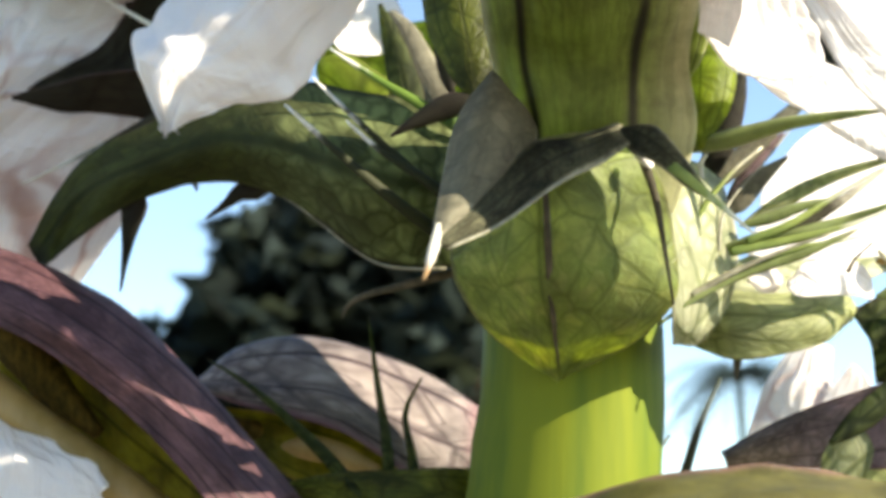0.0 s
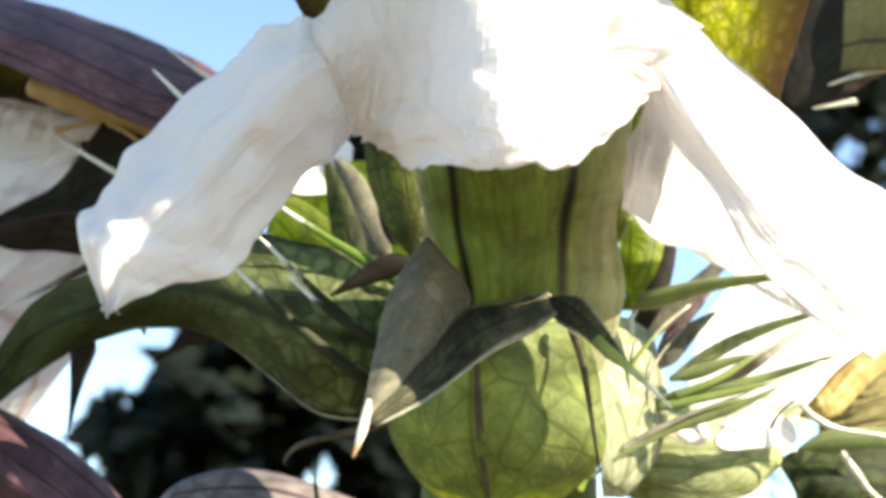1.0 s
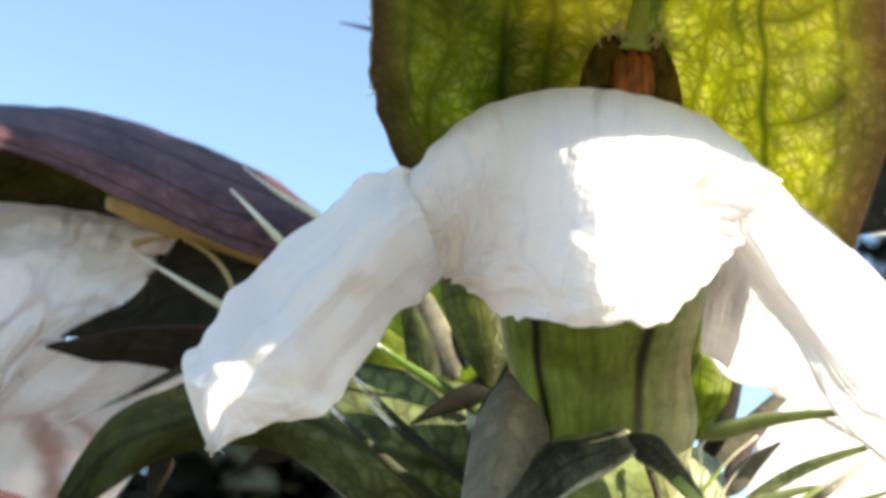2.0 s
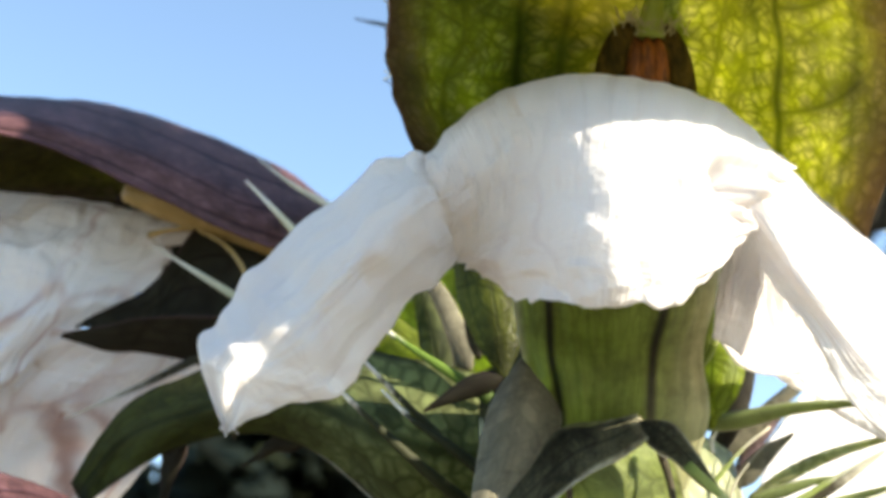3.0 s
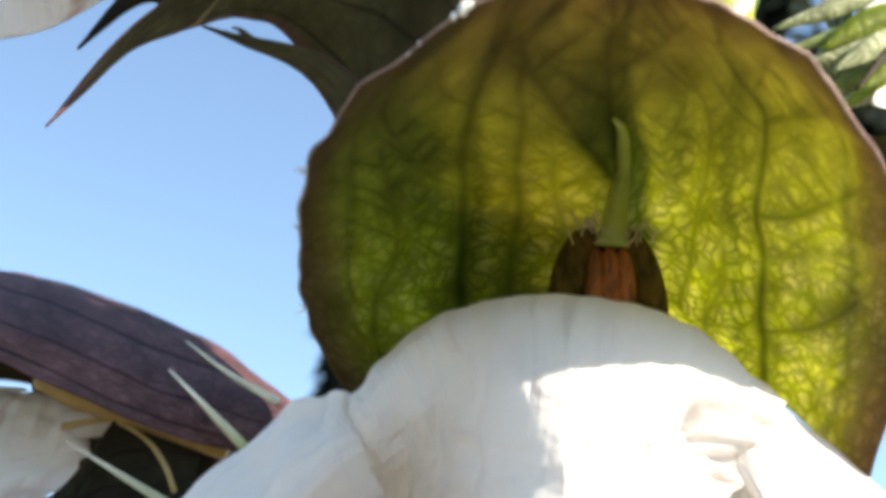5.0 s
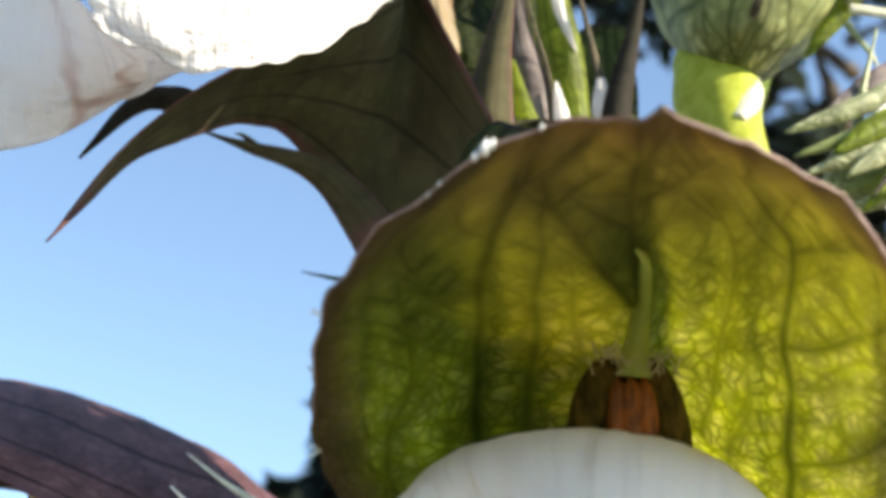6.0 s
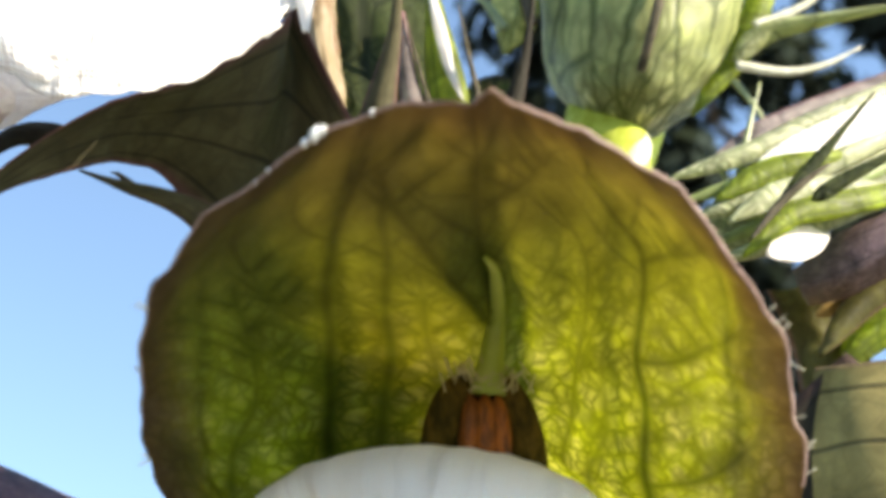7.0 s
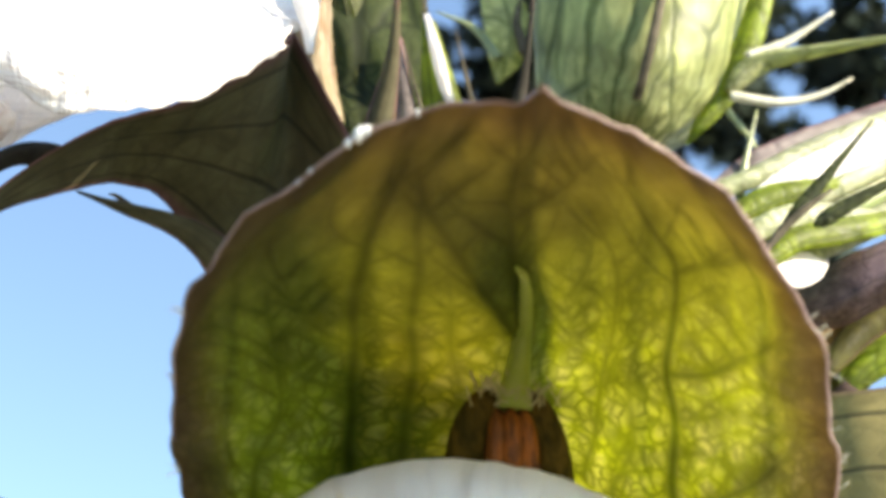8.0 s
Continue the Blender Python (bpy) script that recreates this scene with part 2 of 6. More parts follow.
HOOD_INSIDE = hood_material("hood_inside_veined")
HOOD_IN = leaf_material("hood_inside", (0.15, 0.18, 0.035), (0.03, 0.04, 0.010), (0.90, 0.96, 0.15), (0.098, 0.056, 0.038), cell=0.056, veins=4.2, shift=-1.6, net=0.76, rim_width=0.27, fac=0.68, main=0.95, side=0.62, pale=1.0, top=0.30, web=0.06, wander=0.10, fade=0.5, stain=0.9, lean=0.9, twigs=5.0, fan=4.5, drift=1.3, minor=0.75)
HOOD_GREEN = leaf_material("hood_green_outside", (0.20, 0.19, 0.08), (0.06, 0.05, 0.03), (0.84, 0.80, 0.25), (0.24, 0.13, 0.10), cell=0.10, veins=5, net=0.3, rim_width=0.1, fac=0.5, side=0.2)
HOOD_OLIVE = leaf_material("hood_olive_inside", (0.34, 0.31, 0.035), (0.06, 0.06, 0.012), (0.55, 0.52, 0.06), (0.30, 0.22, 0.05), cell=0.2, veins=3, net=0.25, fac=0.5, side=0.3, blotch=0.7)
HOOD_OUT = leaf_material("hood_purple_outside", (0.195, 0.098, 0.112), (0.04, 0.017, 0.024), (0.20, 0.18, 0.06), (0.15, 0.07, 0.08), cell=0.08, veins=7, net=0.42, rim_width=0.04, fac=0.3, side=0.4, main=1.0, web=0.6, blotch=0.5)
HOOD_BROWN = leaf_material("hood_brown_outside", (0.16, 0.15, 0.045), (0.08, 0.06, 0.025), (0.30, 0.28, 0.06), (0.34, 0.19, 0.15), cell=0.12, veins=5, net=0.25, rim_width=0.1, fac=0.3, side=0.2, main=0.2, blotch=0.5)
# purple veins; side veins and net made strong to paint grey shadow lines too
HOOD_PALE = leaf_material("hood_pale", (0.42, 0.355, 0.345), (0.075, 0.045, 0.058), (0.50, 0.52, 0.12), (0.30, 0.16, 0.17), cell=0.22, veins=5, net=0.55, rim_width=0.12, fac=0.35, side=0.75, main=1.0, blotch=0.6)
BRACT = leaf_material("bract_green", (0.60, 0.62, 0.38), (0.14, 0.17, 0.06), (0.88, 0.94, 0.26), (0.26, 0.27, 0.13), cell=0.15, veins=1, net=0.62, rim_width=0.03, fac=0.5, side=0.6, pale=0.2)
BRACT_VEINED = leaf_material("bract_veined", (0.31, 0.38, 0.14), (0.12, 0.15, 0.05), (0.84, 0.95, 0.18), (0.26, 0.27, 0.13), cell=0.07, net=0.7, rim_width=0.03, fac=0.5, pale=0.3, blotch=0.45, drawn=True)
BRACT_NET = leaf_material("bract_pale_net", (0.52, 0.55, 0.30), (0.13, 0.16, 0.05), (0.86, 0.92, 0.28), (0.30, 0.31, 0.15), cell=0.085, net=0.75, rim_width=0.03, fac=0.45, pale=0.3, blotch=0.4, drawn=True)
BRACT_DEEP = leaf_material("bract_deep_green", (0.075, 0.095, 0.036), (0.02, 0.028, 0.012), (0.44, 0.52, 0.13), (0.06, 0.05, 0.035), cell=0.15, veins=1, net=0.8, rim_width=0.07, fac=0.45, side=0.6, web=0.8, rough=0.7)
BUD = leaf_material("bud_green", (0.46, 0.49, 0.22), (0.10, 0.13, 0.04), (0.78, 0.84, 0.30), (0.5, 0.5, 0.32), cell=0.15, veins=3, net=0.75, rim_width=0.04, fac=0.4, side=0.1, main=0.7, stretch=0.28, pale=0.7, even=True, pale_base=(0.66, 0.66, 0.42))
BRACT_GREY = leaf_material("bract_grey", (0.22, 0.205, 0.15), (0.12, 0.115, 0.08), (0.28, 0.30, 0.11), (0.34, 0.32, 0.23), rough=0.8, blotch=0.5, cell=0.06, veins=3, net=0.35, rim_width=0.05, fac=0.25, side=0.1, main=0.3)
BRACT_SLATE = leaf_material("bract_slate", (0.10, 0.10, 0.06), (0.03, 0.028, 0.016), (0.14, 0.16, 0.05), (0.42, 0.40, 0.27), rough=0.9, blotch=0.85, cell=0.03, veins=1, net=0.6, rim_width=0.13, fac=0.2, side=0.2)
# dark purple-brown, lowered further so the colour carries shade on the lobes
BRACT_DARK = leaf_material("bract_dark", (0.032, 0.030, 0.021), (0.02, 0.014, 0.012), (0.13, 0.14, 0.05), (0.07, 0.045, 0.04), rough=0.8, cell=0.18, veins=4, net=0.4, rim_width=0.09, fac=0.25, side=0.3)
# lighter copy of the bract green, its paleness standing for full sun
BRACT_SUNLIT = leaf_material("bract_pale", (0.58, 0.59, 0.42), (0.20, 0.24, 0.10), (0.80, 0.86, 0.36), (0.62, 0.60, 0.46), cell=0.13, veins=3, net=0.65, rim_width=0.06, fac=0.4, side=0.4, main=0.5)
BRACT_OLIVE = leaf_material("bract_olive", (0.38, 0.32, 0.13), (0.05, 0.045, 0.025), (0.24, 0.25, 0.07), (0.16, 0.12, 0.08), cell=0.2, veins=3, net=0.2, rim_width=0.05, fac=0.3, side=0.3, rough=0.7)
TOOTH = leaf_material("tooth_green", (0.26, 0.32, 0.13), (0.12, 0.15, 0.06), (0.50, 0.60, 0.16), (0.48, 0.47, 0.33), cell=0.2, veins=3, net=0.1, rim_width=0.12, fac=0.3, side=0.1, main=0.4)
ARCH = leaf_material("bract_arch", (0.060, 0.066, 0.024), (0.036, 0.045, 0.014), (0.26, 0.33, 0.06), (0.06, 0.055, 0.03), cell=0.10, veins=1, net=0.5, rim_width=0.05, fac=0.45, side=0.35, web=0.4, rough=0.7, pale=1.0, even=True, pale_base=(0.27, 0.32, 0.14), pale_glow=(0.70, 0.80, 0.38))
BRACT_BROWN = leaf_material("bract_brown", (0.105, 0.096, 0.052), (0.045, 0.036, 0.022), (0.26, 0.26, 0.08), (0.19, 0.095, 0.09), rough=0.8, cell=0.18, veins=4, net=0.25, rim_width=0.12, fac=0.3, side=0.3)
RIB = grain_material("pale_rib", (0.16, 0.155, 0.11), (0.32, 0.31, 0.23), (9, 9, 9), 0.6)
CALYX = leaf_material("calyx_green", (0.30, 0.38, 0.10), (0.035, 0.018, 0.02), (0.50, 0.66, 0.07), (0.50, 0.49, 0.30), cell=0.05, veins=2, net=0.3, rim_width=0.28, fac=0.42, main=1.0, side=0.0, web=0.5, stretch=0.10, lean=3.0, blotch=0.4)
LEAFLET_DEEP = leaf_material("leaflet_mottled_green", (0.13, 0.15, 0.03), (0.05, 0.06, 0.015), (0.42, 0.45, 0.06), (0.16, 0.17, 0.05), cell=0.07, veins=3, net=0.55, rim_width=0.05, fac=0.5, side=0.5, blotch=0.6)
LEAFLET = leaf_material("leaflet_yellow_green", (0.28, 0.34, 0.06), (0.08, 0.11, 0.02), (0.85, 0.95, 0.13), (0.3, 0.34, 0.1), cell=0.12, veins=2, net=0.5, rim_width=0.03, fac=0.6)
MAUVE = leaf_material("leaf_mauve", (0.30, 0.20, 0.225), (0.12, 0.08, 0.08), (0.40, 0.36, 0.18), (0.24, 0.14, 0.14), cell=0.07, blotch=0.65, veins=3, net=0.5, rim_width=0.05, fac=0.35, side=0.2)
PETAL = petal_material("petal_white", (0.925, 0.895, 0.885), (0.70, 0.63, 0.64), 0.26, 0.46)
# pink veins are real; its duller white also stands for shade on petals
PETAL_PINK = petal_material("petal_pink_veined", (0.88, 0.85, 0.84), (0.54, 0.35, 0.31), 0.8, 0.45)
PETAL_BUFF = petal_material("petal_withered", (0.30, 0.23, 0.14), (0.16, 0.07, 0.02), 0.8)
PETAL_YELLOW = petal_material("petal_yellow", (0.46, 0.35, 0.13), (0.36, 0.22, 0.05), 0.6)
STEM = grain_material("stem_green", (0.045, 0.10, 0.02), (0.17, 0.20, 0.02), (2.6, 2.6, 0.25), 0.62)
SPINE = grain_material("spine_green", (0.16, 0.20, 0.09), (0.27, 0.30, 0.14), (9, 9, 9), 0.35)
SPINE_DARK = grain_material("spine_dark", (0.05, 0.045, 0.03), (0.12, 0.10, 0.07), (9, 9, 9), 0.7)


def spine_material(name, root, middle, tip, tip_at=(0.62, 0.85)):
    """A tooth that changes colour along its length."""
    k = Nodes(name)
    along = k.n("SeparateXYZ", {0: k.n("UVMap", uv_map="span").outputs[0]}).outputs[1]
    pos = k.n("TexCoord").outputs["Object"]
    mottle = k.n("TexNoise", {"Vector": pos, "Scale": 900.0, "Detail": 3.0}).outputs[0]
    f = k.math("ADD", along, k.math("MULTIPLY", k.math("SUBTRACT", mottle, 0.5), 0.25))
    col = k.mix(k.band(f, 0.25, 0.6), rgb(*root), rgb(*middle))
    col = k.mix(k.band(f, *tip_at), col, rgb(*tip))
    bump = k.n("Bump", {"Strength": 0.3, "Distance": 0.0002, "Height": mottle}).outputs[0]
    return k.done(k.n("BsdfPrincipled", {"Base Color": col, "Roughness": 0.6, "Normal": bump, "Specular IOR Level": 0.15}).outputs[0])


# next three: pale ends paint sun on the points, dark lengths paint shade
SPINE_SHADED = spine_material("spine_shaded_pale_tip", (0.035, 0.038, 0.016), (0.045, 0.04, 0.026), (0.55, 0.52, 0.42))
SPINE_LIT = spine_material("spine_sunlit_green_root", (0.26, 0.33, 0.08), (0.62, 0.60, 0.45), (0.80, 0.78, 0.70))
SPINE_HALF = spine_material("spine_dark_sunlit_end", (0.022, 0.026, 0.012), (0.035, 0.04, 0.02), (0.85, 0.83, 0.76), (0.80, 0.88))
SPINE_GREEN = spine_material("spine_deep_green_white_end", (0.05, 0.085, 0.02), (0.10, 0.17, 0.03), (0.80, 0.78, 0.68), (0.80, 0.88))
SPINE_FRESH = spine_material("spine_green_pale_tip", (0.10, 0.15, 0.04), (0.24, 0.30, 0.09), (0.68, 0.66, 0.52))
SPINE_PALE = grain_material("spine_pale", (0.50, 0.48, 0.36), (0.70, 0.68, 0.55), (9, 9, 9), 0.3)
HAIR = grain_material("pale_hair", (0.42, 0.36, 0.18), (0.62, 0.56, 0.34), (9, 9, 9), 0.5)
SPINE_TIP = spine_material("hooked_point", (0.60, 0.58, 0.48), (0.66, 0.62, 0.54), (0.50, 0.30, 0.15))
MARGIN = grain_material("hood_margin", (0.14, 0.075, 0.06), (0.42, 0.30, 0.27), (6, 6, 6), 0.5)
ANTHER = grain_material("anther_orange", (0.05, 0.012, 0.003), (0.40, 0.115, 0.014), (22, 22, 5), 0.6)
FILAMENT = grain_material("filament_buff", (0.30, 0.195, 0.06), (0.42, 0.28, 0.11), (6, 6, 2), 0.45)
STYLE = grain_material("style_green", (0.32, 0.40, 0.07), (0.44, 0.50, 0.13), (8, 8, 8), 0.4, 0.3, (0.6, 0.7, 0.1))
FLOWER_BASE = grain_material("flower_base_olive", (0.26, 0.30, 0.03), (0.38, 0.42, 0.07), (8, 8, 8), 0.65)
THROAT = grain_material("throat_brown", (0.05, 0.035, 0.008), (0.10, 0.06, 0.012), (8, 8, 3), 0.55)
FUR = grain_material("anther_fur", (0.035, 0.028, 0.006), (0.12, 0.075, 0.016), (26, 26, 9), 0.9)
SPECK = grain_material("pollen_white", (0.75, 0.75, 0.72), (0.85, 0.85, 0.82), (20, 20, 20), 0.7)
BARK = grain_material("bark", (0.05, 0.035, 0.025), (0.11, 0.085, 0.06), (4, 4, 0.8), 0.9, size=1.0)
CROWN = grain_material("tree_leaves", (0.020, 0.030, 0.032), (0.036, 0.052, 0.044), (2, 2, 2), 0.95, 0.25, (0.06, 0.08, 0.05), size=1.0)
PALM = grain_material("palm_leaves", (0.015, 0.03, 0.024), (0.03, 0.055, 0.04), (2, 2, 2), 0.5, size=1.0)
SOIL = grain_material("garden_soil", (0.13, 0.108, 0.078), (0.22, 0.19, 0.14), (3, 3, 3), 0.95, size=1.0)

# ---- shapes ----
BASE = Vector((0.006, 0.018, 0.0))
UP = 1.10
CM = 0.01


def spline(points, count):
    """Points evenly along a smooth curve through the given ones."""
    p = np.asarray(points, float)
    if len(p) == 1:
        return np.repeat(p, count, 0)
    p = np.concatenate([[2 * p[0] - p[1]], p, [2 * p[-1] - p[-2]]])
    s = np.linspace(0, len(p) - 3 - 1e-9, count)
    i = s.astype(int)
    f = (s - i).reshape(-1, *[1] * (p.ndim - 1))
    a, b, c, d = p[i], p[i + 1], p[i + 2], p[i + 3]
    return 0.5 * (2 * b + (c - a) * f + (2 * a - 5 * b + 4 * c - d) * f**2 + (3 * b - a - 3 * c + d) * f**3)


def mesh_object(name, verts, faces, mats, slots, parent, uvs=None, label="", smooth=True):
    """Vertices in centimetres about the flower head; parent: the thing or the part that it belongs to."""
    v = np.asarray(verts, float) * CM + np.array([0, 0, UP]) - np.array(BASE)
    me = bpy.data.meshes.new(name)
    me.from_pydata(v.tolist(), [], faces)
    for m in mats:
        me.materials.append(m)
    me.polygons.foreach_set("material_index", slots if slots is not None else [0] * len(faces))
    me.polygons.foreach_set("use_smooth", [smooth] * len(faces))
    if uvs:
        loops = np.empty(len(me.loops), int)
        me.loops.foreach_get("vertex_index", loops)
        for key, co in uvs.items():
            layer = me.uv_layers.new(name=key)
            layer.data.foreach_set("uv", np.asarray(co)[loops].ravel().astype(np.float32))
    me.update()
    ob = new(name, me)
    ob.parent = parent
    if label:
        tagged(ob, label)
    return ob


def loft(name, rows, front, parent, back=None, label="", thick=0.03, nu=40, nv=28, wave=0.0, freq=2.0, ruffle=0.0, teeth=0, seed=0.0, ribs=0.0, rib_count=9, turn=False, crumple=None, peak=None, frill=0.0, dent=None, cross=None, pleat=None):
    """A thin leaf or petal through a few cross-sections, with two skins and a rim. front faces the camera's middle
    position.
    """
    grid = spline(np.stack([spline(r, nv) for r in rows]), nu)
    du, dv = np.gradient(grid, axis=0), np.gradient(grid, axis=1)
    nor = np.cross(du, dv)
    nor /= np.linalg.norm(nor, axis=2, keepdims=True) + 1e-9
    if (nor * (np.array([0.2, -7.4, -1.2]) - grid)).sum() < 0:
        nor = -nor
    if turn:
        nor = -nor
    length = np.linalg.norm(du, axis=2).mean(1).sum()
    width = np.linalg.norm(dv, axis=2).mean(0).sum()
    a, b = np.meshgrid(np.linspace(0, 1, nu), np.linspace(0, 1, nv), indexing="ij")
    out = grid.copy()
    for i in range(nu):
        for j in range(nv):
            q = Vector((a[i, j] * length * freq + seed, b[i, j] * width * freq, seed * 1.7))
            edge = max(abs(2 * b[i, j] - 1), a[i, j]) ** 4
            lift = wave * noise.noise(q) + wave * 0.4 * noise.noise(q * 2.7) + ruffle * edge * noise.noise(q * 2.2 + Vector((9, 3, 5)))
            if ribs:
                drift = noise.noise(Vector((a[i, j] * 2.5 + seed, b[i, j] * 3.0, seed)))
                fade = 0.55 + 0.9 * noise.noise(Vector((a[i, j] * 2.0, b[i, j] * 4.0 + seed, 7.0)))
                lift += ribs * fade * math.sin((b[i, j] * rib_count + 1.3 * drift) * math.tau) * math.sin(math.pi * min(1, a[i, j] * 1.2))
            if crumple:
                near = math.exp(-((a[i, j] - crumple[0]) ** 2 + (b[i, j] - crumple[1]) ** 2) / crumple[2] ** 2)
                lift += crumple[3] * near * (noise.noise(q * 2.4) + 0.6 * noise.noise(q * 5.1))
            if dent:
                lift -= dent[4] * math.exp(-(((a[i, j] - dent[0]) / dent[2]) ** 2) - ((b[i, j] - dent[1]) / dent[3]) ** 2)
            if pleat:
                lift += pleat(a[i, j], b[i, j])
            if cross:
                lift += cross[0] * max(0.0, 1 - ((a[i, j] - 0.5) / 0.38) ** 2) * (1 - 0.6 * b[i, j]) * math.sin(math.tau * (cross[1] * a[i, j] + 0.9 * abs(b[i, j] - 0.5)) + 2.5 * noise.noise(q * 0.8))
            out[i, j] += nor[i, j] * lift
    if teeth:
        for j in range(nv):
            out[-1, j] += du[-1, j] * 0.5 * abs(math.sin(b[0, j] * teeth * math.pi + seed))
    if frill:
        for i in range(nu):
            for j in range(nv):
                q = Vector((a[i, j] * length * 5 + seed, b[i, j] * width * 5, seed))
                end, rim_l, rim_r = max(0, a[i, j] - 0.85) / 0.15, max(0, 0.12 - b[i, j]) / 0.12, max(0, b[i, j] - 0.88) / 0.12
                push = frill * (noise.noise(q) + 0.5 * noise.noise(q * 2.3))
                out[i, j] += push * (end * du[i, j] / (np.linalg.norm(du[i, j]) + 1e-9) + (rim_r - rim_l) * dv[i, j] / (np.linalg.norm(dv[i, j]) + 1e-9))
    if peak:
        for i in range(int(nu * 0.88), nu):
            for j in range(nv):
                out[i, j] += du[i, j] * peak[2] * (a[i, j] - 0.88) / 0.12 * math.exp(-(((b[i, j] - peak[0]) / peak[1]) ** 2))
    taper = (0.35 + 0.65 * np.clip(4 * np.minimum(np.minimum(b, 1 - b), np.minimum(a + 0.2, 1 - a)), 0, 1))[..., None]
    top, low = out + nor * thick / 2 * taper, out - nor * thick / 2 * taper
    verts = np.vstack([top.reshape(-1, 3), low.reshape(-1, 3)])
    n, faces, slots = nu * nv, [], []
    flip = (np.cross(du, dv)[nu // 2, nv // 2] @ nor[nu // 2, nv // 2]) > 0
    for i in range(nu - 1):
        for j in range(nv - 1):
            q = (i * nv + j, (i + 1) * nv + j, (i + 1) * nv + j + 1, i * nv + j + 1)
            q = q if flip else q[::-1]
            faces += [q, tuple(n + k for k in q[::-1])]
            slots += [0, 1 if back else 0]
    ring = [j for j in range(nv)] + [i * nv + nv - 1 for i in range(1, nu)] + [(nu - 1) * nv + j for j in range(nv - 2, -1, -1)] + [i * nv for i in range(nu - 2, 0, -1)]
    for k in range(len(ring)):
        p, q = ring[k], ring[(k + 1) % len(ring)]
        faces.append((p, q, n + q, n + p) if flip else (q, p, n + p, n + q))
        slots.append(0)
    span = np.stack([b, a], -1).reshape(-1, 2)
    size = np.stack([(b - 0.5) * width + seed, a * length], -1).reshape(-1, 2)
    uvs = {"size": np.vstack([size, size]), "span": np.vstack([span, span])}
    return mesh_object(name, verts, faces, [front, back] if back else [front], slots, parent, uvs, label)


def tube(name, path, radii, material, parent, label="", sides=10, count=18, flat=1.0, tip=None, tip_from=0.75, lumps=0.0):
    """A stalk, spine or filament: round rings along a smooth curve, closed at both ends."""
    p = spline(path, count)
    r = spline(np.asarray(radii, float).reshape(-1, 1), count)[:, 0]
    along = np.gradient(p, axis=0)
    along /= np.linalg.norm(along, axis=1, keepdims=True)
    side = np.cross(along, (0.13, -0.97, 0.2))
    side /= np.linalg.norm(side, axis=1, keepdims=True)
    other = np.cross(along, side)
    verts, faces, slots = [], [], []
    for i in range(count):
        for s in range(sides):
            g = math.tau * s / sides
            bulge = 1 + lumps * noise.noise(Vector((p[i][0] * 3 + math.cos(g), p[i][2] * 3, math.sin(g))))
            verts.append(p[i] + max(r[i], 0.004) * bulge * (side[i] * math.cos(g) + other[i] * math.sin(g) * flat))
    for i in range(count - 1):
        for s in range(sides):
            faces.append((i * sides + s, i * sides + (s + 1) % sides, (i + 1) * sides + (s + 1) % sides, (i + 1) * sides + s))
            slots.append(1 if tip and i > tip_from * count else 0)
    faces += [tuple(range(sides))[::-1], tuple((count - 1) * sides + s for s in range(sides))]
    slots += [0, 1 if tip else 0]
    span = np.array([(q / sides, i / (count - 1)) for i in range(count) for q in range(sides)])
    return mesh_object(name, verts, faces, [material, tip] if tip else [material], slots, parent, {"span": span}, label)


def spine(path, r, parent, material=None, tip=None, tip_from=0.7, label=""):
    """A sharp tooth of a bract: round at its root, drawn out to a needle."""
    p = np.asarray(path, float)
    p = np.vstack([p[0] + (p[0] - p[1]) * 0.06, p])
    return tube("spine", p, [r * 0.5, r, r * 0.85, r * 0.5, 0.007], material or SPINE, parent, label, tip=tip, tip_from=tip_from, flat=0.55, count=18, sides=8)


def blade(name, path, widths, material, parent, label="", fold=0.35, seed=0.0, back=None, **more):
    """A narrow leaf along a line, folded along its midrib."""
    p = spline(path, 9)
    w = spline(np.asarray(widths, float).reshape(-1, 1), 9)[:, 0]
    w[0], w[1] = w[0] * 0.2, w[1] * 0.8
    along = np.gradient(p, axis=0)
    side = np.cross(along, (0.0, 1.0, 0.15))
    side /= np.linalg.norm(side, axis=1, keepdims=True) + 1e-9
    rows = []
    for q, s, h in zip(p, side, w):
        h = max(h, 0.006)
        rows.append([q - s * h, q + np.array([0, -1, 0]) * h * fold, q + s * h])
    return loft(name, rows, material, parent, back, label, nu=30, nv=9, seed=seed, **more)


